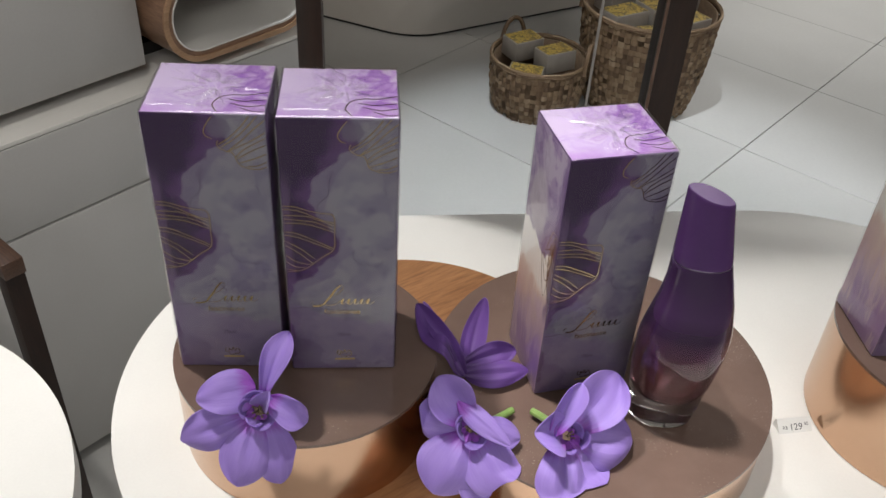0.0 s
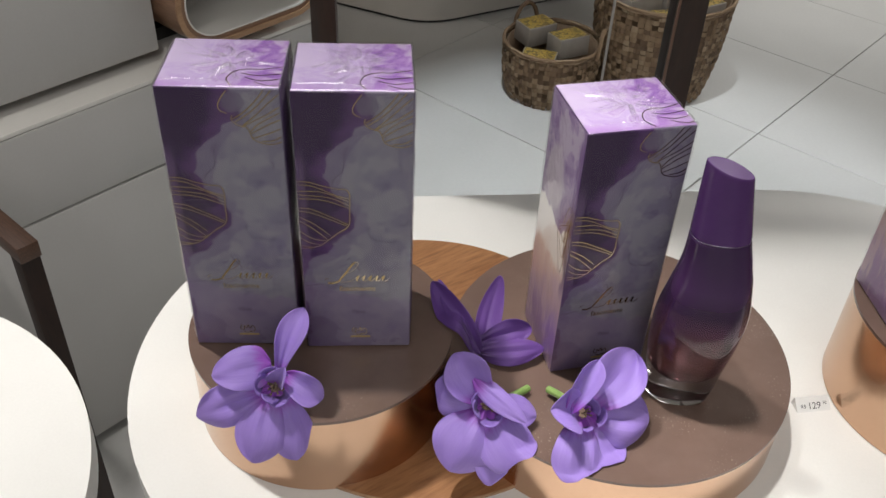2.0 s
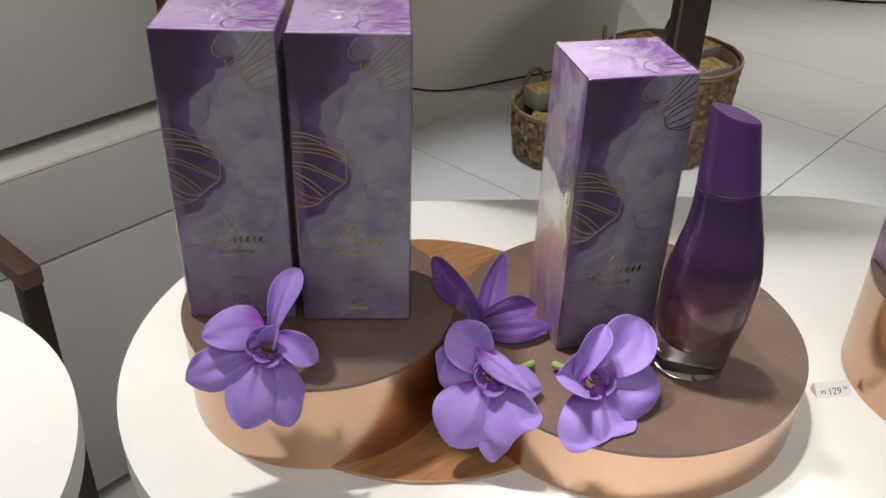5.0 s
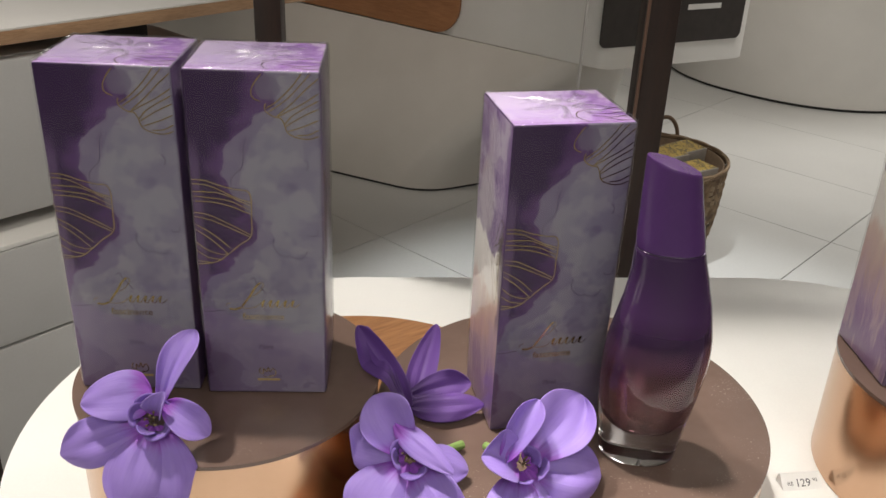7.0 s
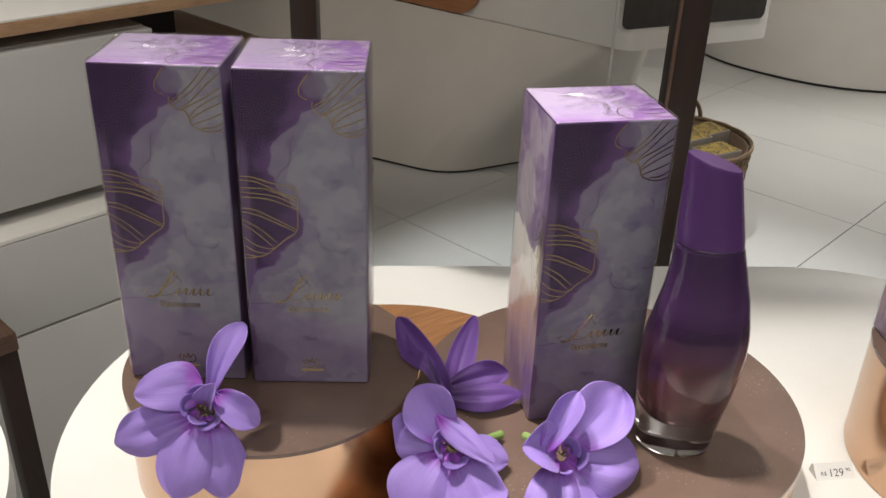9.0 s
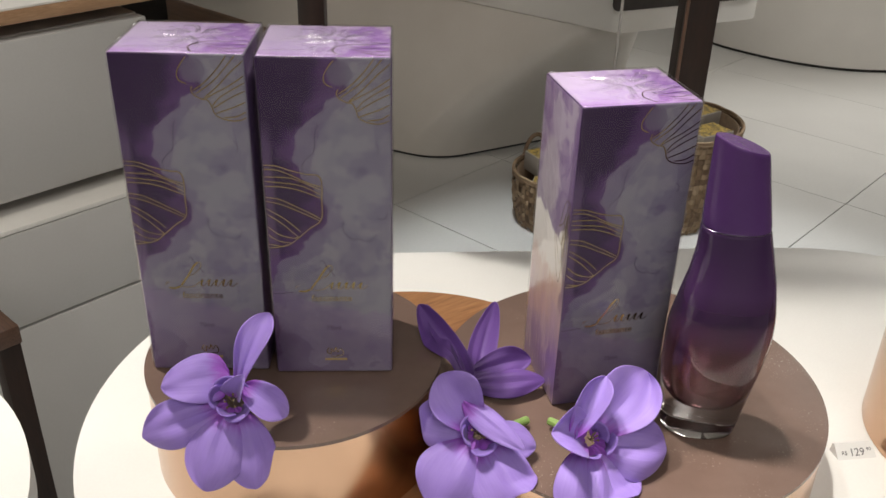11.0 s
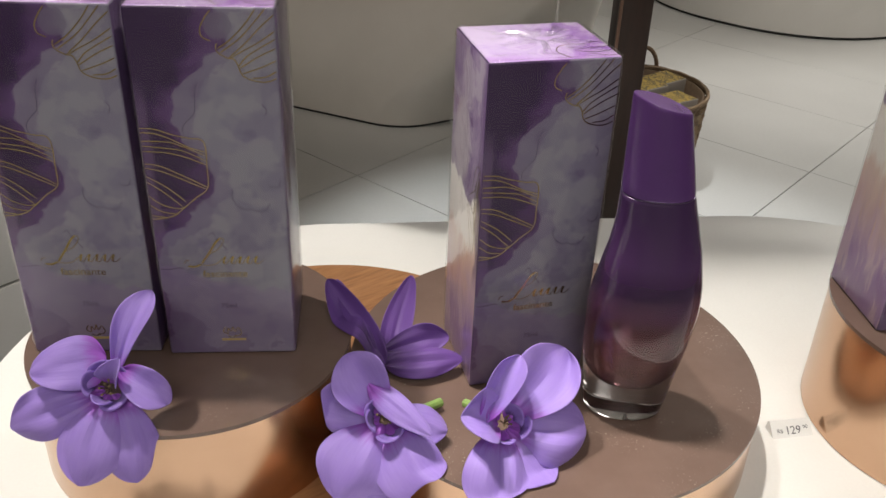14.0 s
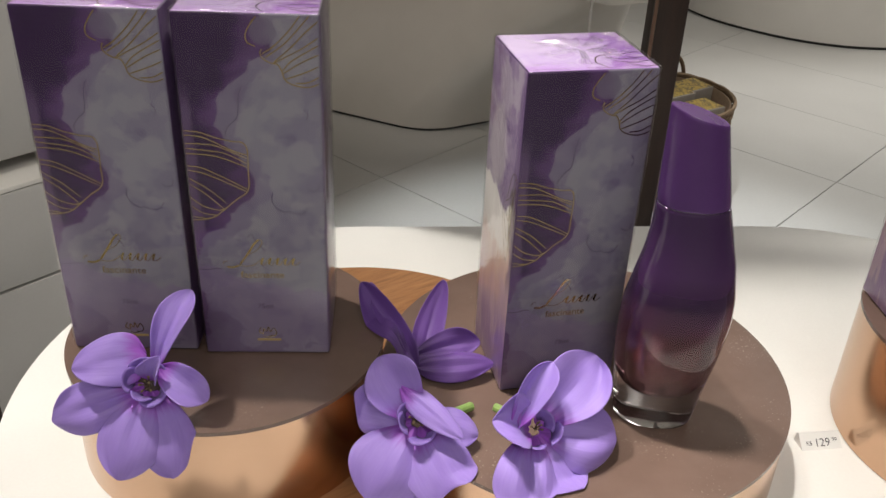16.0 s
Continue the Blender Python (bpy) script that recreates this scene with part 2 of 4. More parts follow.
def print_front():
    """Purple ink wash running down a pale lavender card."""
    m = Nodes("ink_wash_front")
    co = m.coords()
    x, y, z = m.axes(co)
    u, v = m.math("MULTIPLY_ADD", x, 20.0, 0.5), m.math("DIVIDE", z, 0.1412)
    warp = m.math("SUBTRACT", m.noise(co, 75, 5, 0.55), 0.5)
    fray = m.math("SUBTRACT", m.noise(co, 240, 4, 0.55), 0.5)
    edge = m.ramp(v, (0.34, -0.1), (0.375, 0.04), (0.4, 0.14), (0.415, 0.29), (0.435, 0.34), (0.465, 0.31), (0.49, 0.4), (0.52, 0.48), (0.57, 0.455), (0.63, 0.4), (0.67, 0.28), (0.705, 0.25), (0.745, 0.24), (0.775, 0.27), (0.81, 0.33), (0.84, 0.43), (0.885, 0.54), (0.91, 0.6), (1.0, 0.6))
    past = m.math("SUBTRACT", edge, u)
    away = m.math("ADD", past, m.math("ADD", m.math("MULTIPLY", warp, 0.34), m.math("MULTIPLY", fray, 0.1)))
    dark = m.step(away, -0.012, 0.02)
    rim = m.step(m.math("ABSOLUTE", m.math("SUBTRACT", away, 0.016)), 0.025, 0.0)
    soft = m.step(away, -0.03, 0.3)
    # the paler second wash that creeps out beyond the dark one
    veil = m.step(m.math("ADD", m.math("ADD", past, 0.13), m.math("ADD", m.math("MULTIPLY", warp, -0.55), m.math("MULTIPLY", fray, 0.12))), -0.012, 0.016)
    blots = washes(m, co, ((62, 0.5, 0.3), (80, 0.54, 0.26), (48, 0.56, 0.24), (120, 0.56, 0.18)))
    # card colours set darker than on the top, with the front's shade in them
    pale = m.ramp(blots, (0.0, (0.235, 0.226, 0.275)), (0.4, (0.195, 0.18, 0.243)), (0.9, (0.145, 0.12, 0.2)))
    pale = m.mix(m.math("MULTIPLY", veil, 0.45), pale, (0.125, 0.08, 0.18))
    foot = m.step(m.math("ADD", m.math("SUBTRACT", m.math("MULTIPLY_ADD", u, -0.1, 0.3), v), m.math("ADD", m.math("MULTIPLY", warp, 0.12), m.math("MULTIPLY", fray, 0.05))), -0.006, 0.008)
    pale = m.mix(m.math("MULTIPLY", foot, 0.5), pale, (0.205, 0.145, 0.275))
    stain = m.math("SUBTRACT", m.math("ADD", m.math("MULTIPLY_ADD", u, -0.14, 0.125), m.math("MULTIPLY", warp, 0.4)), v)
    pale = m.mix(m.math("MULTIPLY", m.step(stain, -0.004, 0.004), 0.45), pale, (0.12, 0.075, 0.17))
    blob = m.math("ADD", m.math("ADD", m.math("POWER", m.math("MULTIPLY", m.math("SUBTRACT", u, 0.62), 1.0), 2.0), m.math("POWER", m.math("MULTIPLY", m.math("SUBTRACT", v, 0.955), 2.6), 2.0)), m.math("MULTIPLY", warp, 0.012))
    ink = m.ramp(m.math("ADD", blots, m.math("MULTIPLY", soft, 0.9)), (0.0, (0.1, 0.045, 0.155)), (0.35, (0.07, 0.026, 0.115)), (0.7, (0.042, 0.011, 0.075)), (0.95, (0.026, 0.005, 0.05)))
    colour = m.mix(dark, pale, ink)
    colour = m.mix(m.math("MULTIPLY", rim, 0.3), colour, (0.07, 0.03, 0.12))
    colour = m.mix(m.math("MULTIPLY", m.step(blob, 0.011, 0.007), 0.8), colour, (0.14, 0.112, 0.18))
    # a paler strip down the card's left edge
    left_strip = m.math("MULTIPLY", m.step(m.math("ADD", u, m.math("MULTIPLY", warp, 0.12)), 0.1, 0.06), m.step(v, 0.84, 0.74))
    colour = m.mix(m.math("MULTIPLY", left_strip, m.math("MULTIPLY", dark, 0.55)), colour, (0.15, 0.092, 0.205))
    m.set(Base_Color=colour, Roughness=0.42, Specular_IOR_Level=0.4)
    return m.mat


def print_top():
    m = Nodes("ink_wash_hazy_top")
    co = m.coords()
    x, y, z = m.axes(co)
    warp = m.math("SUBTRACT", m.noise(co, 55, 5, 0.6, 1.0), 0.5)
    right = m.math("ADD", m.math("MULTIPLY", x, 26.0), m.math("MULTIPLY", warp, 2.4))
    # printed washes, paled so that film haze and top light are in the colour
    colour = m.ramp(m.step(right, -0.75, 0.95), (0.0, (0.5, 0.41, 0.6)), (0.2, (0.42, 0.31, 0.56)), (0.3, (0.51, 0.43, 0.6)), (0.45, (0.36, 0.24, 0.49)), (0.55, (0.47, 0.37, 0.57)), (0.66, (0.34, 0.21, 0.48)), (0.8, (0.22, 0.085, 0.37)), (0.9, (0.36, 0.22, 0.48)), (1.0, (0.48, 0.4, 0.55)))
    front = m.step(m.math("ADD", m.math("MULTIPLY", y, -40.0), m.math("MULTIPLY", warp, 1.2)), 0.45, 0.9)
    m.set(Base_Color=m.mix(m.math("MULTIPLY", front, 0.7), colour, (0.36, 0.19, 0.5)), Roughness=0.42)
    return m.mat


def print_side():
    """Grey violet washes above, a pale plume with peach and gold below."""
    m = Nodes("ink_wash_side")
    co = m.coords()
    x, y, z = m.axes(co)
    v, w = m.math("DIVIDE", z, 0.1412), m.math("MULTIPLY_ADD", y, -22.7, 0.5)
    warp = m.math("SUBTRACT", m.noise(m.scaled(co, 1.0, 1.0, 0.4), 90, 5, 0.55, 0.4), 0.5)
    round_warp = m.math("SUBTRACT", m.noise(co, 75, 4, 0.5), 0.5)
    blots = washes(m, co, ((62, 0.5, 0.3), (85, 0.53, 0.3), (50, 0.54, 0.3)))
    upper = m.ramp(blots, (0.0, (0.36, 0.3, 0.4)), (0.4, (0.24, 0.165, 0.31)), (0.9, (0.15, 0.085, 0.22)))
    blob = m.math("ADD", m.math("ADD", m.math("POWER", m.math("MULTIPLY", m.math("SUBTRACT", w, 0.36), 0.55), 2.0), m.math("POWER", m.math("SUBTRACT", v, 0.72), 2.0)), m.math("MULTIPLY", round_warp, 0.02))
    upper = m.mix(m.math("MULTIPLY", m.step(blob, 0.022, 0.012), 0.75), upper, (0.46, 0.41, 0.46))
    lower = m.ramp(m.math("ADD", v, m.math("MULTIPLY", warp, 0.3)), (0.0, (0.4, 0.28, 0.48)), (0.12, (0.34, 0.2, 0.46)), (0.2, (0.5, 0.34, 0.52)), (0.3, (0.62, 0.44, 0.46)), (0.4, (0.72, 0.56, 0.5)), (0.45, (0.86, 0.82, 0.78)), (0.6, (0.88, 0.85, 0.82)))
    petals = m.step(m.noise(m.scaled(co, 1, 1, 0.15), 210, 3, 0.6), 0.5, 0.6)
    lower = m.mix(m.math("MULTIPLY", m.math("MULTIPLY", petals, m.step(v, 0.42, 0.2)), 0.5), lower, (0.74, 0.56, 0.6))
    cut = m.math("ADD", m.math("ADD", v, m.math("MULTIPLY", warp, 0.1)), m.math("MULTIPLY", m.math("ABSOLUTE", m.math("SUBTRACT", w, 0.55)), -0.1))
    colour = m.mix(m.step(cut, 0.56, 0.575), lower, upper)
    # the deep front wash laps round the corner
    lap = m.step(m.math("ADD", w, m.math("MULTIPLY", round_warp, 0.3)), 0.86, 0.9)
    colour = m.mix(m.math("MULTIPLY", lap, m.math("MULTIPLY", m.step(v, 0.3, 0.42), 0.75)), colour, (0.12, 0.06, 0.18))
    streak = m.step(m.noise(m.scaled(co, 1, 1, 0.12), 320, 3, 0.6), 0.56, 0.7)
    glow = m.math("MULTIPLY", m.step(m.math("ABSOLUTE", m.math("SUBTRACT", v, 0.33)), 0.2, 0.05), streak)
    m.set(Base_Color=m.mix(m.math("MULTIPLY", glow, 0.5), colour, (0.72, 0.48, 0.25)), Roughness=0.42)
    return m.mat


def wrap_material(name="clear_film", rough=0.09, clear_gloss=0.045):
    """Thin clear film: mostly clear, with sharp crinkled gloss."""
    m = Nodes(name)
    co = m.coords()
    t = m.tree
    relief = m.math("ADD", m.noise(co, 30, 2, 0.4), m.math("MULTIPLY", m.noise(co, 110, 2, 0.5, 1.5), 0.25))
    bump = m.node("ShaderNodeBump", Height=relief, Strength=0.34, Distance=0.002)
    clear, gloss = t.nodes.new("ShaderNodeBsdfTransparent"), t.nodes.new("ShaderNodeBsdfGlossy")
    gloss.inputs["Roughness"].default_value = rough
    lay = t.nodes.new("ShaderNodeLayerWeight")
    lay.inputs["Blend"].default_value = 0.5
    mixer = t.nodes.new("ShaderNodeMixShader")
    t.links.new(bump.outputs[0], gloss.inputs["Normal"])
    t.links.new(bump.outputs[0], lay.inputs["Normal"])
    t.links.new(m.math("MULTIPLY_ADD", m.math("POWER", lay.outputs["Facing"], 4.0), 0.6, clear_gloss), mixer.inputs[0])
    t.links.new(clear.outputs[0], mixer.inputs[1])
    t.links.new(gloss.outputs[0], mixer.inputs[2])
    t.links.new(mixer.outputs[0], m.out.inputs["Surface"])
    return m.mat


def petal_material(name, pale, deep, heart):
    m = Nodes(name)
    uv = m.coords("UV")
    across, along, _ = m.axes(uv)
    vein = m.noise(m.scaled(uv, 4.5, 0.8, 1), 3.2, 3, 0.5, 0.5)
    weave = m.noise(m.coords(), 2600, 2)
    soft = m.noise(m.coords(), 70, 3)
    body = m.mix(m.ramp(m.math("ADD", m.math("MULTIPLY", vein, 0.45), m.math("MULTIPLY", soft, 0.55)), (0.1, 0.0), (0.8, 1.0)), deep, pale)
    m.set(Base_Color=m.mix(m.step(m.math("ADD", along, m.math("MULTIPLY", m.math("SUBTRACT", vein, 0.5), 0.25)), 0.36, 0.1), body, heart),
          Roughness=0.62, Sheen_Weight=0.1, Subsurface_Weight=0.12, Subsurface_Radius=(0.002, 0.0015, 0.0025), Subsurface_Scale=0.4)
    m.bump(m.math("ADD", vein, m.math("MULTIPLY", weave, 0.05)), 0.12, 0.001)
    return m.mat


DRUM_TOP = drum_top_material()
FRONT, TOP, SIDE, FILM, FOLD = print_front(), print_top(), print_side(), wrap_material(), wrap_material("creased_film", 0.2, 0.15)
PETAL = petal_material("lilac_petal_cloth", (0.335, 0.225, 0.615), (0.23, 0.135, 0.49), (0.25, 0.06, 0.42))
# the lilac cloth darkened, with the shade of the flower's heart in its colour
PETAL_INNER = petal_material("shaded_inner_cloth", (0.27, 0.165, 0.54), (0.16, 0.085, 0.37), (0.06, 0.02, 0.14))
# deep violet cloth, darkened further for the shade behind the other flowers
PETAL_DEEP = petal_material("shaded_violet_cloth", (0.128, 0.05, 0.265), (0.085, 0.032, 0.19), (0.05, 0.014, 0.11))

# ---- drums and the wooden disc ----
disc = thing("wooden_disc", 0.0093, 0.045, TOP_Z, 32, label="thin round oak veneer disc lying on the white table", category="display disc")
part("board", extruded(ring(0.1022, 128), 0.0002, 0.0022), OAK, disc)
part("edge_band", lofted([[(r * math.cos(2 * math.pi * i / 128), r * math.sin(2 * math.pi * i / 128), z) for i in range(128)] for r, z in ((0.1023, 0.0002), (0.103, 0.0005), (0.103, 0.0018), (0.1023, 0.0021))], close=False), PLY, disc, "thin pale edge band")


def drum(x, y, z, r, label):
    d = thing("display_drum", x, y, TOP_Z, label=label, category="display stand", group="rose gold drums")
    part("side", extruded(ring(r - 0.0006, 160), 0.0004, z - TOP_Z - 0.0018, 0.0003), GOLD_SIDE, d, "satin rose gold band")
    part("top", extruded(ring(r, 160), z - TOP_Z - 0.0018, z - TOP_Z, 0.0004), DRUM_TOP, d, "smoky brown mirror disc")
    return d


DRUMS = ((-0.044, 0.018, 0.80, 0.0664), (0.1106, 0.0164, 0.7824, 0.0893), (0.2977, 0.0064, 0.81, 0.0645))
drum(*DRUMS[0], "tall rose gold drum with a brown mirror top, carrying two boxes")
drum(*DRUMS[1], "low wide rose gold drum with a brown mirror top")
drum(*DRUMS[2], "tall rose gold drum with a brown mirror top, carrying one box")


# ---- perfume boxes ----
def ribbon(bm, points, width, place):
    """A flat foil line; place(u, v) gives the spot on the card and its outward way."""
    pts = [Vector(p) for p in points]
    rows = []
    for i, p in enumerate(pts):
        ahead = (pts[min(i + 1, len(pts) - 1)] - pts[max(i - 1, 0)]).normalized()
        side = Vector((-ahead.y, ahead.x)) * width / 2 * (0.45 if i in (0, len(pts) - 1) else 1.0)
        rows.append((bm.verts.new(place(p + side)), bm.verts.new(place(p - side))))
    for (a, b), (c, d) in zip(rows, rows[1:]):
        bm.faces.new((a, b, d, c))


def smooth_line(*knots, n=7):
    """A soft curve through knots."""
    k = [Vector(p) for p in knots]
    k = [2 * k[0] - k[1], *k, 2 * k[-1] - k[-2]]
    out = []
    for a, b, c, d in zip(k, k[1:], k[2:], k[3:]):
        for i in range(n):
            t = i / n
            out.append(0.5 * (2 * b + (c - a) * t + (2 * a - 5 * b + 4 * c - d) * t * t + (3 * b - a - 3 * c + d) * t ** 3))
    return [tuple(p) for p in out + [k[-2]]]


BW, BD, BH = 0.05, 0.044, 0.1412
on_front = lambda p: (p[0] * BW - BW / 2, -BD / 2 - 0.0002, p[1] * BH)  # u across, v up the card
on_top = lambda p: (p[0] * BW - BW / 2, p[1] * BD - BD / 2, BH + 0.0002)
on_left = lambda p: (-BW / 2 - 0.0002, BD / 2 - p[0] * BD, p[1] * BH)


def sized(points, w, h):
    return [(x * w, y * h) for x, y in points]


def foil(lines, place, w, h, width=0.00042):
    bm = bmesh.new()
    back = lambda p: place((p[0] / w, p[1] / h))
    for line in lines:
        ribbon(bm, sized(smooth_line(*line), w, h), width, back)
    return bm


def lettering(text, size, x, v, parent, name, material, label="", m=None):
    """Printed words, upright on the card's front."""
    cu = bpy.data.curves.new("words", "FONT")
    cu.body, cu.size, cu.align_x, cu.extrude = text, size, "CENTER", 0.00004
    cu.resolution_u = 3
    tmp = new("words", cu)
    me = bpy.data.meshes.new_from_object(tmp)
    bpy.data.objects.remove(tmp)
    bpy.data.curves.remove(cu)
    me.materials.clear()
    me.materials.append(material)
    ob = new(name, me)
    ob.parent = parent
    ob.matrix_basis = m if m is not None else pose(x, -BD / 2 - 0.00022, v * BH, 90, 0, 0)
    return tagged(ob, label)


CORNER_FLOWER = [
    [(0.577, 0.992), (0.535, 0.973), (0.499, 0.948), (0.509, 0.928), (0.564, 0.918)],
    [(0.601, 0.914), (0.591, 0.9), (0.614, 0.887), (0.666, 0.877), (0.707, 0.874), (0.731, 0.859), (0.75, 0.837), (0.794, 0.825), (0.869, 0.818), (0.932, 0.819), (0.985, 0.827)],
    [(0.871, 0.996), (0.796, 0.96), (0.691, 0.922), (0.599, 0.899)], [(0.935, 0.997), (0.857, 0.964), (0.753, 0.925), (0.618, 0.89)],
    [(0.991, 0.983), (0.897, 0.953), (0.793, 0.915), (0.675, 0.878)], [(0.99, 0.943), (0.875, 0.915), (0.771, 0.895), (0.687, 0.878)],
    [(0.99, 0.924), (0.874, 0.9), (0.79, 0.88), (0.735, 0.857)], [(0.989, 0.901), (0.873, 0.881), (0.738, 0.851)],
    [(0.988, 0.871), (0.892, 0.855), (0.754, 0.837)], [(0.987, 0.844), (0.912, 0.83), (0.82, 0.827)],
]
SIDE_PETAL = [
    [(0.005, 0.696), (0.115, 0.693), (0.219, 0.68), (0.345, 0.669), (0.422, 0.666), (0.453, 0.645), (0.449, 0.585), (0.437, 0.53), (0.341, 0.501), (0.247, 0.471), (0.176, 0.451), (0.085, 0.442), (0.005, 0.44)],
    [(0.005, 0.684), (0.113, 0.681), (0.204, 0.669), (0.341, 0.644), (0.451, 0.631)], [(0.005, 0.661), (0.13, 0.66), (0.236, 0.655), (0.45, 0.621)],
    [(0.005, 0.648), (0.169, 0.642), (0.297, 0.634), (0.448, 0.607)], [(0.005, 0.633), (0.167, 0.63), (0.294, 0.619), (0.447, 0.596)],
    [(0.005, 0.599), (0.116, 0.593), (0.242, 0.571), (0.348, 0.551), (0.434, 0.533)], [(0.005, 0.587), (0.113, 0.579), (0.232, 0.561), (0.433, 0.526)],
    [(0.005, 0.565), (0.148, 0.532), (0.272, 0.491)], [(0.005, 0.549), (0.123, 0.518), (0.247, 0.475)],
    [(0.005, 0.509), (0.094, 0.483), (0.202, 0.471), (0.256, 0.475)], [(0.005, 0.483), (0.089, 0.462), (0.19, 0.455)], [(0.005, 0.451), (0.108, 0.445)],
]
# a plain flourish: one tall loop and a row of low waves
FLOURISH_THICK = [[(0.33, 0.302), (0.36, 0.318), (0.397, 0.337), (0.452, 0.369), (0.488, 0.382)], [(0.225, 0.295), (0.275, 0.293), (0.325, 0.3)],
                  *[[(x + 0.012, 0.325), (x, 0.313), (x - 0.006, 0.303)] for x in (0.5, 0.56, 0.62, 0.68, 0.74)]]
FLOURISH_THIN = [[(0.2, 0.303), (0.215, 0.312), (0.24, 0.312)], [(0.488, 0.382), (0.508, 0.38), (0.505, 0.367), (0.463, 0.347), (0.4, 0.334)], [(0.325, 0.3), (0.38, 0.297), (0.44, 0.302), (0.5, 0.32)],
                 *[[(x - 0.006, 0.303), (x + 0.018, 0.302), (x + 0.042, 0.314), (x + 0.066, 0.325)] for x in (0.5, 0.56, 0.62, 0.68)], [(0.735, 0.303), (0.76, 0.302), (0.8, 0.314)]]
CRACKS = [[(0.444, 0.817), (0.419, 0.79), (0.403, 0.738), (0.353, 0.718), (0.316, 0.702), (0.309, 0.685), (0.328, 0.666)],
          [(0.618, 0.525), (0.607, 0.502), (0.636, 0.481), (0.693, 0.467), (0.738, 0.47), (0.769, 0.463), (0.84, 0.465), (0.877, 0.485)], [(0.876, 0.538), (0.915, 0.531), (0.951, 0.535), (0.965, 0.552)],
          [(0.404, 0.39), (0.44, 0.398), (0.46, 0.38), (0.5, 0.362), (0.53, 0.345)], [(0.0, 0.287), (0.08, 0.285), (0.16, 0.29), (0.19, 0.286)], [(0.87, 0.76), (0.9, 0.745), (0.885, 0.728)]]
EMBLEM = [[(0.455, 0.093), (0.438, 0.078), (0.47, 0.07), (0.475, 0.088), (0.5, 0.078), (0.515, 0.093), (0.53, 0.077), (0.555, 0.09), (0.578, 0.075), (0.56, 0.063), (0.52, 0.064)], [(0.47, 0.063), (0.5, 0.058), (0.54, 0.061)]]
TOP_LINES = [[(0.62, 0.02), (0.56, 0.16), (0.6, 0.3), (0.7, 0.36), (0.82, 0.36), (0.99, 0.42)], [(0.66, 0.28), (0.8, 0.24), (0.99, 0.28)], [(0.7, 0.2), (0.84, 0.14), (0.99, 0.18)], [(0.78, 0.12), (0.9, 0.05), (0.99, 0.06)]]
PLUME = [[(0.995, v), (0.93, v + 0.012), (0.84, v - 0.002 - 0.05 * k), (0.74 - 0.03 * k, 0.61 - 0.01 * k)] for k, v in enumerate((0.696, 0.684, 0.661, 0.648, 0.633))] + [
    [(0.995, v), (0.95, v + 0.03), (0.86 - 0.01 * k, v + 0.06 + 0.012 * k)] for k, v in enumerate((0.599, 0.587, 0.565, 0.549, 0.509, 0.483, 0.451))] + [[(0.86, 0.63), (0.84, 0.57), (0.87, 0.51), (0.93, 0.46), (0.995, 0.44)]]
# violet right faces, darkened to hold the shade between the boxes
SHADED_SIDE = plain("shaded_violet_card", (0.05, 0.022, 0.085), (0.16, 0.1, 0.22), 0.42, 60, 240)
INK_LINE = plain("faint_violet_ink", (0.045, 0.025, 0.07), (0.1, 0.062, 0.14), 0.5, 300, 900)


def carton():
    """The card box, its faces printed apart."""
    bm = block(BW, BD, BH)
    bmesh.ops.bevel(bm, geom=bm.edges[:], offset=0.0011, segments=3, profile=0.5, affect="EDGES")
    bm.normal_update()
    for f in bm.faces:
        n = f.normal
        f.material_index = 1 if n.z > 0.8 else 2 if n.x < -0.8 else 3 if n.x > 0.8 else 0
    return bm


def film(seed):
    """The clear wrap, a little loose on the card, drawn tight at its edges."""
    rnd = random.Random(seed + 40)
    ph = [rnd.uniform(0, 6.3) for _ in range(6)]
    bm = block(BW + 0.0008, BD + 0.0008, BH + 0.0008, at=(0, 0, -0.0001))
    bmesh.ops.bevel(bm, geom=bm.edges[:], offset=0.0014, segments=4, profile=0.5, affect="EDGES")
    long = [e for e in bm.edges if abs(e.verts[0].co.z - e.verts[1].co.z) > 0.1]
    bmesh.ops.subdivide_edges(bm, edges=long, cuts=30, use_grid_fill=True)
    for w in bm.verts:
        c = w.co
        if 0.004 < c.z < BH - 0.004:
            lift = 0.00014 * (1 + math.sin(c.z * 160 + ph[0]) * math.sin(c.z * 430 + ph[1]))
            c.x += math.copysign(lift + 0.00012 * max(0.0, math.sin(c.z * 95 + ph[2] + 2 * c.y * 90)), c.x)
            c.y += math.copysign(lift, c.y)
        elif c.z > BH and abs(c.x) > BW / 2 - 0.002:
            c.x += math.copysign(0.0003, c.x)
    return bm


EDGE_FOLDS = [[(-0.99, -0.985), (0.0, -0.99), (0.99, -0.985)], [(-0.985, -0.97), (-0.99, 0.0), (-0.985, 0.97)], [(0.985, -0.97), (0.99, 0.0), (0.985, 0.97)],
              [(-0.97, 0.97), (-0.55, 0.5), (-0.1, 0.1)], [(0.97, 0.97), (0.5, 0.6), (0.15, 0.2)], [(-0.9, -0.75), (-0.3, -0.72), (0.2, -0.8)], [(0.95, -0.9), (0.6, -0.4), (0.2, -0.1)]]


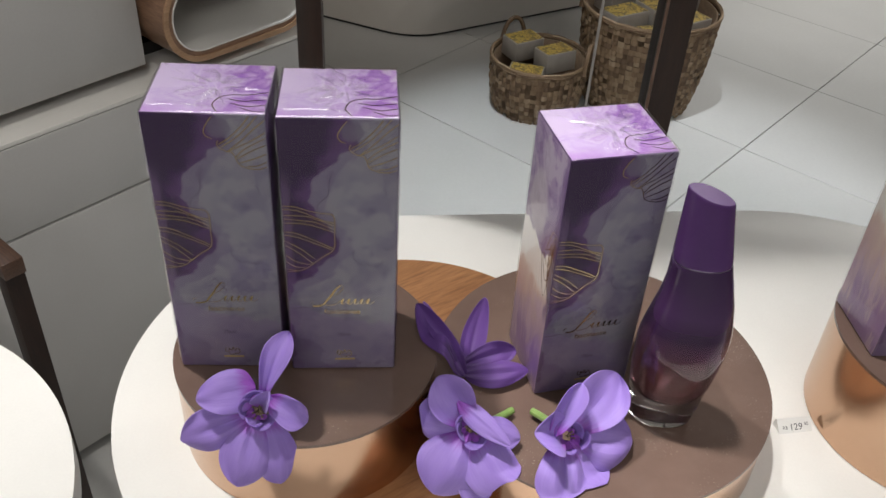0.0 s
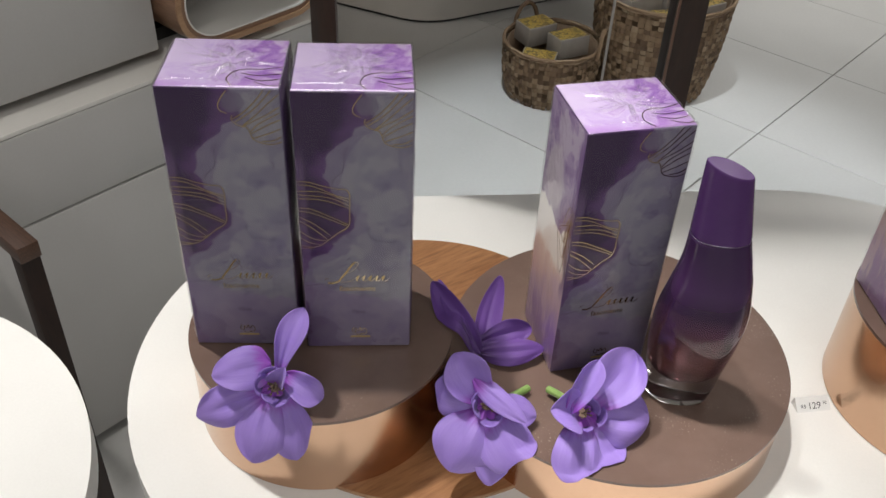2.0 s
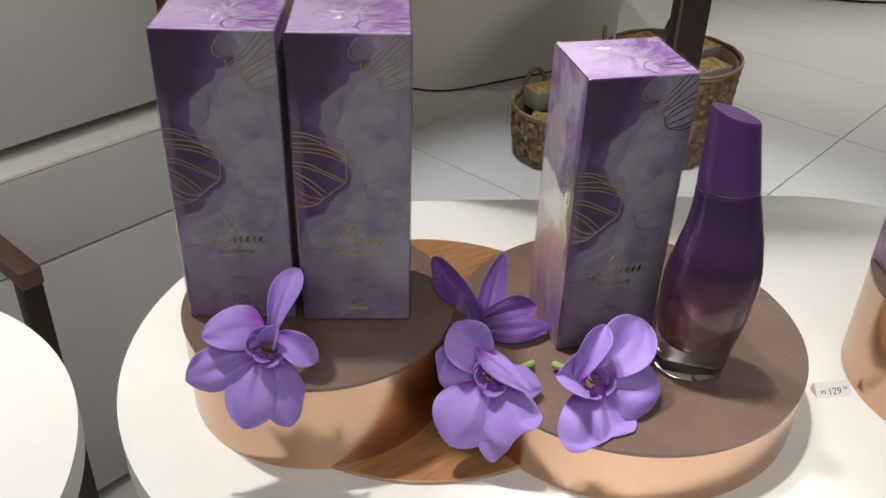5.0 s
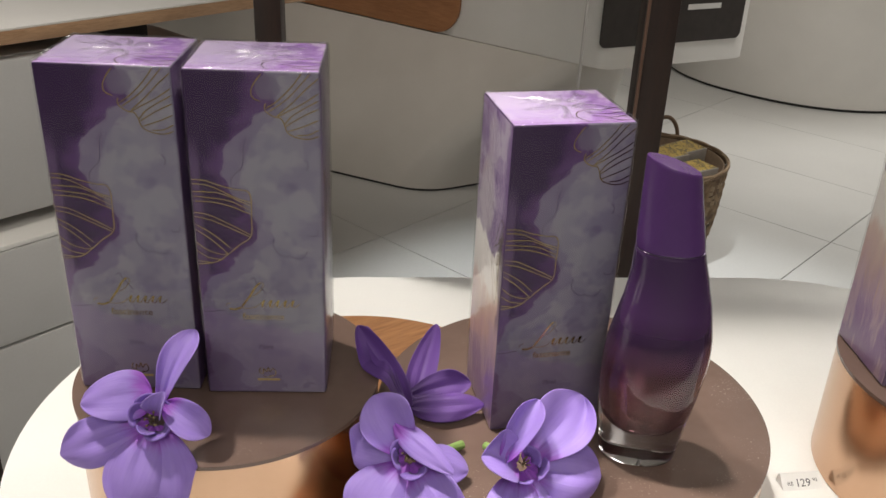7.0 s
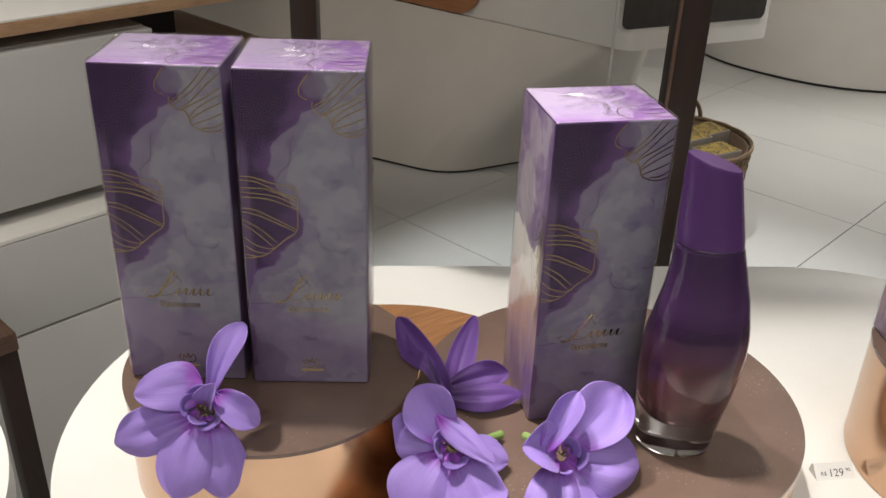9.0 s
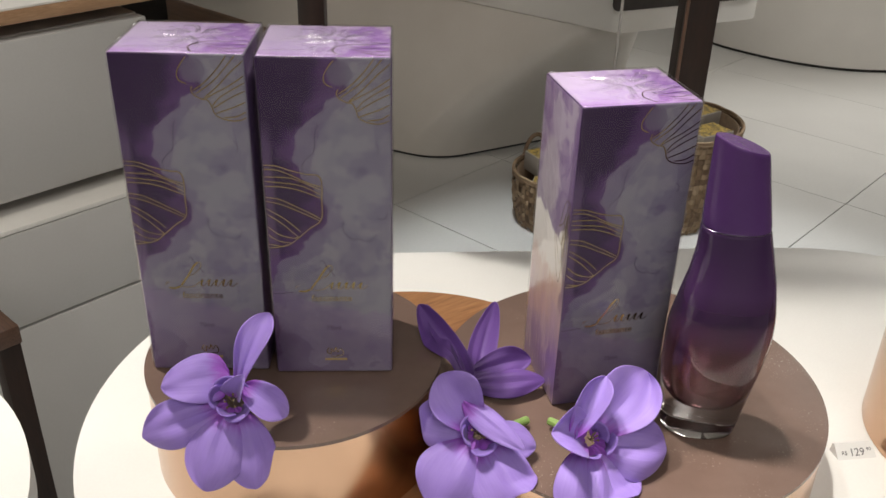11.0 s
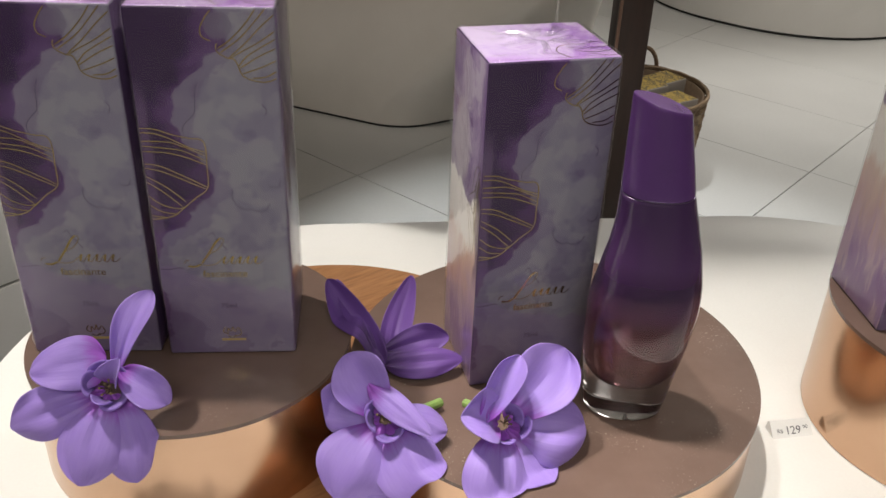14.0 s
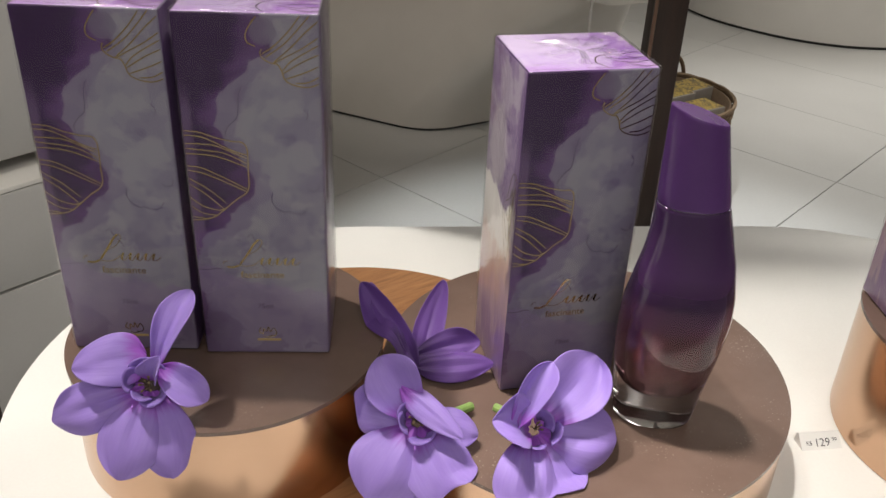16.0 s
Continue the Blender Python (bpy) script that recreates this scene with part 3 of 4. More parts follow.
def film_folds(seed):
    rnd = random.Random(seed)
    bm = bmesh.new()
    for k in range(24):
        a = 2 * math.pi * k / 24 + rnd.uniform(-0.3, 0.3)
        r0, r1 = rnd.uniform(0.002, 0.006), rnd.uniform(0.009, 0.022)
        cx, cy = 0.003, 0.001
        pts = [(cx + r * math.cos(a + bend), cy + r * math.sin(a + bend) * 0.85) for r, bend in ((r0, 0), ((r0 + r1) / 2, rnd.uniform(-0.15, 0.15)), (r1, rnd.uniform(-0.25, 0.25)))]
        lift = [BH + 0.0006, BH + 0.0016, BH + 0.0007]
        w = rnd.uniform(0.0003, 0.0014)
        for (p, za), (q, zb) in zip(zip(pts, lift), zip(pts[1:], lift[1:])):
            d = Vector((q[0] - p[0], q[1] - p[1])).normalized()
            s = Vector((-d.y, d.x)) * w
            v = [bm.verts.new((p[0] - s.x, p[1] - s.y, BH + 0.0005)), bm.verts.new((p[0], p[1], za)), bm.verts.new((q[0], q[1], zb)), bm.verts.new((q[0] - s.x, q[1] - s.y, BH + 0.0005)),
                 bm.verts.new((p[0] + s.x, p[1] + s.y, BH + 0.0005)), bm.verts.new((q[0] + s.x, q[1] + s.y, BH + 0.0005))]
            bm.faces.new((v[0], v[1], v[2], v[3])), bm.faces.new((v[1], v[4], v[5], v[2]))
    for line in EDGE_FOLDS:
        knots = [(x * BW / 2, y * BD / 2, BH + 0.0004) for x, y in line]
        pts = [(p[0] + rnd.uniform(-0.0003, 0.0003), p[1] + rnd.uniform(-0.0002, 0.0002)) for p in smooth_line(*[k[:2] for k in knots], n=8)]
        for i, (p, q) in enumerate(zip(pts, pts[1:])):
            if rnd.random() < 0.2:
                continue
            d = Vector((q[0] - p[0], q[1] - p[1])).normalized()
            s = Vector((-d.y, d.x)) * 0.00038
            ring4 = [[bm.verts.new((o[0] + k * s.x, o[1] + k * s.y, BH + (0.0009 if k == 0 else 0.0004))) for k in (-1, 0, 1)] for o in (p, q)]
            bm.faces.new((ring4[0][0], ring4[0][1], ring4[1][1], ring4[1][0])), bm.faces.new((ring4[0][1], ring4[0][2], ring4[1][2], ring4[1][1]))
    return bm


def perfume_box(x, y, z, turn, seed, label):
    b = thing("perfume_box", x, y, z + 0.0003, turn, label=label, category="perfume box", group="perfume boxes")
    part("carton", carton(), [FRONT, TOP, SIDE, SHADED_SIDE], b)
    part("flower_print", foil(CORNER_FLOWER, on_front, BW, BH, 0.00042), GOLD_FOIL, b, "gold foil line drawing of a flower", smooth=False)
    part("petal_print", foil(SIDE_PETAL, on_front, BW, BH), GOLD_FOIL, b, "gold foil line drawing of a petal", smooth=False)
    flourish = part("flourish_print", foil(FLOURISH_THICK, on_front, BW, BH, 0.00085), GOLD_FOIL, b, "gold foil flourish", smooth=False)
    part("thin_stroke", foil(FLOURISH_THIN, on_front, BW, BH, 0.0003), GOLD_FOIL, flourish, smooth=False)
    part("emblem_print", foil(EMBLEM, on_front, BW, BH, 0.0004), GOLD_FOIL, b, "small gold foil emblem", smooth=False)
    for line in CRACKS:
        part("crack_print", foil([line], on_front, BW, BH, 0.00028), INK_LINE, b, "thin violet ink line", smooth=False)
    part("top_print", foil(TOP_LINES, on_top, BW, BD, 0.0004), GOLD_FOIL, b, "gold foil lines on the top flap", smooth=False)
    part("plume_print", foil(PLUME, on_left, BD, BH, 0.0004), GOLD_FOIL, b, "gold foil plume on the side", smooth=False)
    lettering("fascinante", 0.0043, 0.0, 0.26, b, "word_print", GOLD_FOIL, "small gold foil word")
    lettering("75ml", 0.0032, 0.0002, 0.158, b, "volume_print", INK_LINE, "small violet printed words")
    part("maker_bar", block(0.0095, 0.0001, 0.0011, at=(0.0008, -BD / 2 - 0.0002, 0.046 * BH)), GOLD_INK, b, "small gold printed bar", smooth=False)
    wrap = part("wrap", film(seed), FILM, b, "clear glossy plastic film")
    folds = part("fold", film_folds(seed), FOLD, wrap, "crinkled film folds", smooth=False)
    wrap.visible_shadow = folds.visible_shadow = False
    return b


perfume_box(-0.0785, 0.0245, 0.80, -1.5, 1, "wrapped purple watercolour perfume box with gold line flowers")
perfume_box(-0.0252, 0.022, 0.80, 0.0, 2, "wrapped purple watercolour perfume box with gold line flowers")
perfume_box(0.0925, 0.0235, 0.7824, 10.0, 3, "wrapped purple watercolour perfume box beside the bottle")
perfume_box(0.2665, 0.0165, 0.81, 0.0, 4, "wrapped purple watercolour perfume box on the far drum")


# ---- the bottle ----
def bottle_glass():
    m = Nodes("violet_fading_glass")
    co = m.coords()
    x, y, z = m.axes(co)
    up = m.math("ADD", m.math("MULTIPLY", z, 10.0), m.math("MULTIPLY", m.math("SUBTRACT", m.noise(co, 40, 2), 0.5), 0.03))
    m.set(Base_Color=m.ramp(up, (0.12, (0.84, 0.8, 0.8)), (0.24, (0.84, 0.74, 0.78)), (0.4, (0.62, 0.42, 0.53)), (0.5, (0.26, 0.12, 0.27)), (0.6, (0.07, 0.029, 0.098)), (0.92, (0.046, 0.02, 0.07))),
          Transmission_Weight=m.ramp(up, (0.46, 1.0), (0.6, 0.55), (0.72, 0.0)), Roughness=0.03, IOR=1.45)
    return m.mat


def juice():
    m = Nodes("rosy_brown_scent")
    m.set(Base_Color=(0.36, 0.21, 0.225), Transmission_Weight=0.7, Roughness=0.05, IOR=1.36)
    return m.mat


CAP = plain("violet_cap_plastic", (0.078, 0.03, 0.13), (0.09, 0.035, 0.15), 0.2, 60, 900, 0.00003, Specular_IOR_Level=0.35)
BODY = [(0.0, 0.0148), (0.0007, 0.0158), (0.003, 0.0163), (0.01, 0.0173), (0.02, 0.0186), (0.03, 0.0201), (0.04, 0.0209), (0.048, 0.0213), (0.056, 0.0207), (0.064, 0.0193), (0.072, 0.0177), (0.08, 0.016), (0.087, 0.0148), (0.0925, 0.014), (0.0945, 0.0137), (0.0955, 0.0131)]
CAVITY = [(0.0135, 0.006), (0.0145, 0.0095), (0.018, 0.0128), (0.024, 0.0148), (0.032, 0.0165), (0.04, 0.0174), (0.048, 0.0177), (0.056, 0.0172)]
# the bottle's soft sideways sway: height, shift
SWAY = [(0.0, 0.0), (0.02, 0.0006), (0.04, 0.0016), (0.06, 0.0028), (0.074, 0.003), (0.085, 0.0022), (0.0957, 0.0008), (0.115, -0.0012), (0.135, -0.003)]


def sway(z):
    for (a, p), (b, q) in zip(SWAY, SWAY[1:]):
        if z <= b:
            t = (z - a) / (b - a)
            return p + (q - p) * t
    return SWAY[-1][1]


def oval(r, z, thick=0.74, power=2.25, n=56, slant=0.0, sharp=0.0):
    out = []
    for i in range(n):
        a = 2 * math.pi * i / n
        c, s = math.cos(a), math.sin(a)
        px = r * math.copysign(abs(c) ** (2 / power), c)
        py = r * thick * math.copysign(abs(s) ** (2 / power), s) * (1 - sharp * abs(c) ** 3)
        out.append((px + sway(z), py + 0.021 * z, (z + slant * px) * 1.016))
    return out


def dense(profile, n=4):
    return [(p[1], p[0]) for p in smooth_line(*[(r, z) for z, r in profile], n=n)]


bottle = thing("perfume_bottle", 0.134, -0.0148, 0.7827, -10, label="violet glass perfume bottle fading to clear, half full", category="perfume bottle")
part("glass", lofted([oval(r, z) for z, r in dense(BODY)]), bottle_glass(), bottle, "glass fading from violet to clear")
part("scent", lofted([oval(r * 0.97, z, 0.68, 2.0) for z, r in dense(CAVITY, 3)]), juice(), bottle, "rosy brown liquid")
cap = part("cap", lofted([oval(r, z, 0.74 - 0.2 * sh, 2.3 - 0.9 * sh, slant=sl, sharp=0.2 * sh) for z, r, sl, sh in ((0.0957, 0.0128, 0, 0), (0.0961, 0.0133, 0, 0), (0.0975, 0.0134, 0, 0.02), (0.1, 0.0132, -0.01, 0.05), (0.107, 0.0126, -0.04, 0.16), (0.115, 0.0119, -0.1, 0.3), (0.1225, 0.0113, -0.2, 0.42), (0.1275, 0.0109, -0.28, 0.48), (0.1286, 0.0107, -0.3, 0.48), (0.129, 0.0103, -0.3, 0.48))]), CAP, bottle, "glossy violet slanted cap")
part("neck_ring", lofted([oval(0.0129, 0.0953), oval(0.0134, 0.0956), oval(0.0129, 0.0959)]), plain("silver_ring", (0.3, 0.24, 0.36), (0.4, 0.33, 0.46), 0.25, metal=1.0), bottle, "thin silver ring")


# ---- silk flowers ----
def support(x, y):
    """The height of what lies under a petal, easing down past a drum's rim."""
    best = TOP_Z + 0.0022
    for dx, dy, z, r in DRUMS:
        k = max(0.0, min(1.0, (r + 0.02 - math.hypot(x - dx, y - dy)) / 0.0165))
        best = max(best, TOP_Z + 0.0022 + (z - TOP_Z - 0.0022) * k * k * (3 - 2 * k))
    return best


def petal(flower, basis, base, tip, width, lift=0.2, cup=0.3, curl=0.25, ripple=0.22, seed=0, name="petal", material=None, tail=0.95, point=3.4):
    """One cloth petal from base to tip, in millimetres across, up and out of the flower's face."""
    rnd = random.Random(seed)
    p0, p1 = Vector(base) / 1000, Vector(tip) / 1000
    way = p1 - p0
    length = way.length
    way.normalize()
    side = way.cross(Vector((0, 0, 1)))
    side = side.normalized() if side.length > 1e-4 else Vector((1, 0, 0))
    out = side.cross(way)
    half, ns, nq = width / 1800, 16, 10
    phase, waves = rnd.uniform(0, 6.3), rnd.uniform(1.6, 3.2)
    skew, twist, crease = rnd.uniform(-0.07, 0.07), rnd.uniform(-0.3, 0.3), rnd.uniform(0.08, 0.26)
    bend, tuck = rnd.uniform(0.5, 1.1), rnd.choice((-1, 1))
    bm = bmesh.new()
    uv = bm.loops.layers.uv.new("UVMap")
    grid, where = [], {}
    for i in range(ns + 1):
        s = 1 - (1 - i / ns) ** 1.5
        shape = (0.15 + 0.85 * math.sin(math.pi * 0.62 * s ** tail)) * math.sqrt(max(0.0, 1 - s ** point)) + 0.004
        row = []
        for j in range(nq + 1):
            q = 2 * j / nq - 1
            w = half * shape
            h = lift * length * math.sin(math.pi * 0.8 * s) + cup * w * q * q - curl * length * s ** 3
            h += min(1.0, 1.3 * shape) * ripple * half * math.sin(waves * 3 * s + phase + q * 2.2) * abs(q) ** 1.5 * s + 0.1 * half * (1 - 0.5 * abs(q)) * math.cos(q * 7 + phase) * (1.0 - 0.9 * s)
            h += twist * w * q * s - crease * half * math.exp(-(q * 5) ** 2) * (1 - 0.5 * s) * math.sin(math.pi * min(1, s * 1.15)) + min(1.0, 1.3 * shape) * 0.7 * bend * half * max(0.0, abs(q) - 0.55) * (1 if q * tuck > 0 else -0.35) * s
            local = p0 + way * (length * (s + (0.016 * math.sin(7 * q + phase) * s ** 4 - 0.05 * q * q * s) * min(1.0, 1.4 * shape))) + side * (q * w + skew * length * math.sin(math.pi * s) * 0.6) + out * h
            place = basis @ local
            place.z = max(place.z, support(place.x, place.y) + 0.0012)
            v = bm.verts.new(place)
            where[v] = (q * 0.5 + 0.5, s)
            row.append(v)
        grid.append(row)
    for a, b in zip(grid, grid[1:]):
        for j in range(nq):
            f = bm.faces.new((a[j], a[j + 1], b[j + 1], b[j]))
            for loop in f.loops:
                loop[uv].uv = where[loop.vert]
    inverse = Matrix.Translation(-flower.matrix_basis.translation)
    bmesh.ops.transform(bm, matrix=inverse, verts=bm.verts)
    ob = part(name, bm, material or PETAL, flower)
    thick = ob.modifiers.new("cloth", "SOLIDIFY")
    thick.thickness, thick.offset = 0.0005, 0.0
    soft = ob.modifiers.new("soft", "SUBSURF")
    soft.levels = soft.render_levels = 1
    return ob


def face_basis(x, y, z, facing, spin=0.0):
    """Axes across, up and out of a flower that faces that way."""
    out = Vector(facing).normalized()
    across = Vector((0, 0, 1)).cross(out)
    across = across.normalized() if across.length > 1e-3 else Vector((1, 0, 0))
    up = out.cross(across)
    m = Matrix((across, up, out)).transposed().to_4x4()
    return Matrix.Translation((x, y, z)) @ m @ pose(0, 0, 0, 0, 0, spin)


def scoop(flower, basis, a, reach, size, tall, seed, material):
    """A small inner petal, curled to a cup with a rolled rim."""
    rnd = random.Random(seed)
    bm = bmesh.new()
    uv = bm.loops.layers.uv.new("UVMap")
    spread, phase, flat = rnd.uniform(1.15, 1.7), rnd.uniform(0, 6.3), rnd.uniform(0.6, 0.85)
    grid, where = [], {}
    for i in range(9):
        s = i / 8
        row = []
        for j in range(15):
            q = 2 * j / 14 - 1
            th = q * spread
            roll = max(0.0, s - 0.75) * 0.7
            r = size * (0.28 + 0.72 * math.sin(s * 1.75) + roll * (1 + 0.25 * math.sin(3 * th + phase)))
            h = tall * (math.sin(s * 1.57) - roll * 0.45 + 0.1 * s * math.sin(2.4 * th + phase)) * (1 - 0.35 * s * q * q)
            px, py = reach + r * math.cos(th) * flat - size * 0.4, r * math.sin(th)
            local = Vector((px * math.cos(a) - py * math.sin(a), px * math.sin(a) + py * math.cos(a), 0.6 + h)) / 1000
            v = bm.verts.new(basis @ local)
            where[v] = (q * 0.5 + 0.5, 0.06 + 0.85 * s)
            row.append(v)
        grid.append(row)
    for r0, r1 in zip(grid, grid[1:]):
        for j in range(14):
            f = bm.faces.new((r0[j], r0[j + 1], r1[j + 1], r1[j]))
            for loop in f.loops:
                loop[uv].uv = where[loop.vert]
    bmesh.ops.transform(bm, matrix=Matrix.Translation(-flower.matrix_basis.translation), verts=bm.verts)
    ob = part("inner_petal", bm, PETAL_INNER, flower)
    thick = ob.modifiers.new("cloth", "SOLIDIFY")
    thick.thickness, thick.offset = 0.0005, 0.0
    soft = ob.modifiers.new("soft", "SUBSURF")
    soft.levels = soft.render_levels = 1


def heart(flower, basis, seed, material=None, size=1.0):
    """Small curled petals round a few stamens."""
    rnd = random.Random(seed)
    for k in range(5):
        a = 2 * math.pi * k / 5 + rnd.uniform(-0.3, 0.3) + seed
        scoop(flower, basis, a, size * rnd.uniform(5.0, 8.0), size * rnd.uniform(3.6, 5.4), size * rnd.uniform(5.5, 9.5), seed * 31 + k, material)
    inv = Matrix.Translation(-flower.matrix_basis.translation)
    for k in range(6):
        a = 2 * math.pi * k / 6 + rnd.uniform(-0.3, 0.3)
        r = rnd.uniform(1.0, 3.4)
        pts = [inv @ basis @ (Vector((r * f * math.cos(a), r * f * math.sin(a), 1 + 6.5 * f)) / 1000) for f in (0, 0.4, 0.8, 1.0)]
        part("stamen", tube(pts, [0.0002, 0.0002, 0.0003, 0.0005], 6), STAMEN, flower, "yellow stamen")


def silk_flower(basis, petals, seed, label, material=None, inner=True, stem=None):
    at = basis.translation
    f = thing("silk_flower", at.x, at.y, at.z, label=label, category="artificial flower", group="lilac silk flowers")
    for k, (tip, width, opts) in enumerate(petals):
        a = math.atan2(tip[1], tip[0])
        opts = dict(opts)
        base = opts.pop("base", (2 * math.cos(a), 2 * math.sin(a), 0))
        petal(f, basis, base, tip, width, seed=seed * 17 + k, material=material, **opts)
    if inner:
        heart(f, basis, seed, material)
    if stem:
        inv = Matrix.Translation(-at)
        part("stem", tube([inv @ Vector(p) for p in smooth_line(*stem, n=5)], 0.0019, 10), STEM, f, "short cut green stem")
    return f


silk_flower(face_basis(-0.0613, -0.0418, 0.8168, (0.02, -0.72, 0.7)), [
    ((13, 35, 1), 14, dict(lift=0.1, cup=0.8, curl=0.05, ripple=0.3, tail=1.5, point=6.0)), ((-27, 6, 4), 19, dict(base=(-1, 10, 3), lift=0.14, cup=-0.15, curl=0.1, ripple=0.3, tail=0.4, point=3.0)), ((-35, -12, -2), 20, dict(lift=0.1, cup=-0.3, curl=0.12, point=4.0)),
    ((-10, -33, 0), 24, dict(lift=0.14, cup=-0.45, curl=0.14, tail=0.8, point=4.0)), ((9, -33, -2), 20, dict(lift=0.1, cup=-0.45, curl=0.14, tail=0.8, point=4.0)), ((21, -6, 2), 12, dict(base=(4, 6, 5), lift=0.22, cup=0.5, curl=0.12, ripple=0.4, tail=0.6, point=7.0)), ((7, 11, 10), 9, dict(lift=0.25, cup=0.9, curl=-0.1, tail=0.7))],
    3, "lilac silk flower with five open petals, hanging over the drum's edge")
silk_flower(face_basis(0.0359, -0.0319, 0.7913, (-0.05, -0.68, 0.73)), [
    ((-17, 24, 2), 21, dict(lift=0.18, cup=0.6, curl=0.05, ripple=0.35, tail=0.7, point=5.0)), ((-25, 4, -1), 18, dict(lift=0.12, cup=-0.4, curl=0.1, ripple=0.35, tail=0.7, point=7.0)), ((-17, -31, 1), 30, dict(lift=0.2, cup=-0.4, curl=0.16, tail=0.8, point=4.5)),
    ((10, -42, -5), 21, dict(lift=0.08, cup=-0.3, curl=0.12, point=4.0)), ((20, -32, 2), 26, dict(lift=0.22, cup=-0.4, curl=0.16, ripple=0.12, tail=0.7, point=4.0)), ((24, -4, 0), 17, dict(lift=0.2, cup=-0.4, curl=0.15, tail=0.6)),
    ((18, -7, 12), 12, dict(base=(-7, 13, 5), lift=0.12, cup=-0.5, curl=0.05, ripple=0.1, tail=0.6, point=1.8))],
    5, "lilac silk flower with rounded petals lying against the low drum", stem=[(0.044, -0.027, 0.789), (0.0525, -0.0205, 0.7868), (0.0585, -0.0155, 0.7853)])
silk_flower(face_basis(0.0801, -0.0414, 0.7958, (0.12, -0.62, 0.78)), [
    ((31, 25, 2), 27, dict(lift=0.14, cup=0.3, curl=0.08, ripple=0.25, tail=0.9, point=3.2)), ((32, -8, 1), 27, dict(lift=0.16, cup=-0.4, curl=0.12, tail=0.8, point=7.0)), ((14, -31, -2), 20, dict(lift=0.1, cup=-0.4, curl=0.12, tail=0.8, point=6.0)),
    ((-12, -34, 2), 28, dict(lift=0.2, cup=-0.45, curl=0.13, tail=0.8, point=4.5)), ((-18, 4, 5), 20, dict(lift=0.3, cup=0.7, curl=0.05, ripple=0.3, tail=0.7, point=6.0)), ((9, 23, 9), 11, dict(base=(-9, 1, 4), lift=0.12, cup=0.9, curl=-0.05, tail=0.7, point=7.0))],
    7, "lilac silk flower with wide petals lying on the low drum", stem=[(0.078, -0.03, 0.7895), (0.0725, -0.0215, 0.787), (0.0685, -0.0165, 0.7855)])
silk_flower(face_basis(0.0333, 0.0108, 0.7907, (0.1, -0.62, 0.78)), [
    ((-18, 34, 2), 19, dict(base=(2, -6, 2), lift=-0.1, cup=0.4, curl=-0.12, ripple=0.1, tail=0.75, point=1.6)), ((20, 34, -3), 16, dict(base=(3, -6, 0), lift=-0.1, cup=0.45, curl=-0.1, ripple=0.1, tail=0.75, point=1.5)), ((36, -7, 3), 16, dict(base=(2, -5, 1), lift=0.14, cup=-0.35, curl=0.1, ripple=0.25, tail=0.65, point=2.2)),
    ((32, 4, -2), 16, dict(lift=0.1, cup=0.3, curl=0.0, point=2.2)), ((-13, 35, -6), 10, dict(lift=0.05, cup=0.4, curl=-0.1, point=2.0))],
    9, "deep violet silk flower turned away, standing behind the others", PETAL_DEEP, inner=False)

# ---- price tag ----
tag = thing("price_tag", 0.2205, 0.0015, TOP_Z, 6, label="small white plastic price tag with black digits", category="price tag")
bm = bmesh.new()
prof = ((-0.0045, 0.0), (0.0035, 0.0), (0.0026, 0.005), (0.0016, 0.0054))
ends = [[bm.verts.new((sx * 0.0098, y, z)) for y, z in prof] for sx in (-1, 1)]
bm.faces.new(ends[0]), bm.faces.new(ends[1][::-1])
for i in range(4):
    bm.faces.new((ends[0][i], ends[0][(i + 1) % 4], ends[1][(i + 1) % 4], ends[1][i]))
part("holder", bm, PLASTIC_WHITE, tag, smooth=False)
tilt = math.degrees(math.atan2(0.0054, 0.0061))
for words, size, x, h in (("R$", 0.0026, -0.0058, 0.0022), ("129", 0.0052, 0.0006, 0.0014), ("90", 0.0024, 0.0068, 0.0034)):
    lettering(words, size, 0, 0, tag, "price_print", INK, "black printed price", pose(x, -0.0045 + h * 0.749, h * 0.663 + 0.0002, tilt, 0, 0))

# ---- display frame posts ----
def post(x, y, sx, sy, label):
    p = thing("frame_post", x, y, 0.0, label=label, category="post", group="dark wooden frame posts")
    part("bar", block(sx, sy, 2.798, 0.0012), POST, p)
    return p


right_post = post(0.1932, 0.248, 0.02, 0.022, "dark walnut upright post of a display frame")
part("edge_strip", block(0.0022, 0.0022, 2.79, 0.0003, at=(-0.0104, -0.0112, 0.0)), wood("pale_walnut_edge", (0.09, 0.05, 0.034), (0.19, 0.11, 0.075), "z"), right_post, "paler wooden edge strip")
post(-0.0515, 0.245, 0.0165, 0.022, "slim dark walnut upright post behind the boxes")
cord = thing("hanging_cord", 0.158, 0.305, 0.0, label="thin grey cord hanging beside the dark post", category="cord")
part("line", tube([(0.0, 0, 2.798), (0.0002, 0, 1.6), (0.0008, 0, 1.0), (-0.0006, 0, 0.7), (0.0, 0, 0.3)], 0.0011, 8), CORD, cord)

stool = thing("wooden_rack", -0.339, 0.348, 0.0, 135, label="dark walnut rack end with one rail and a leg", category="rack")
part("rail", block(0.42, 0.021, 0.018, 0.001, at=(0.21, 0, 0.573)), wood("walnut_rail", (0.05, 0.025, 0.017), (0.13, 0.07, 0.045), "x"), stool)
part("leg", block(0.02, 0.0195, 0.5725, 0.001, at=(0.013, 0, 0)), POST, stool)
part("leg", block(0.02, 0.0195, 0.5725, 0.001, at=(0.4, 0, 0)), POST, stool)

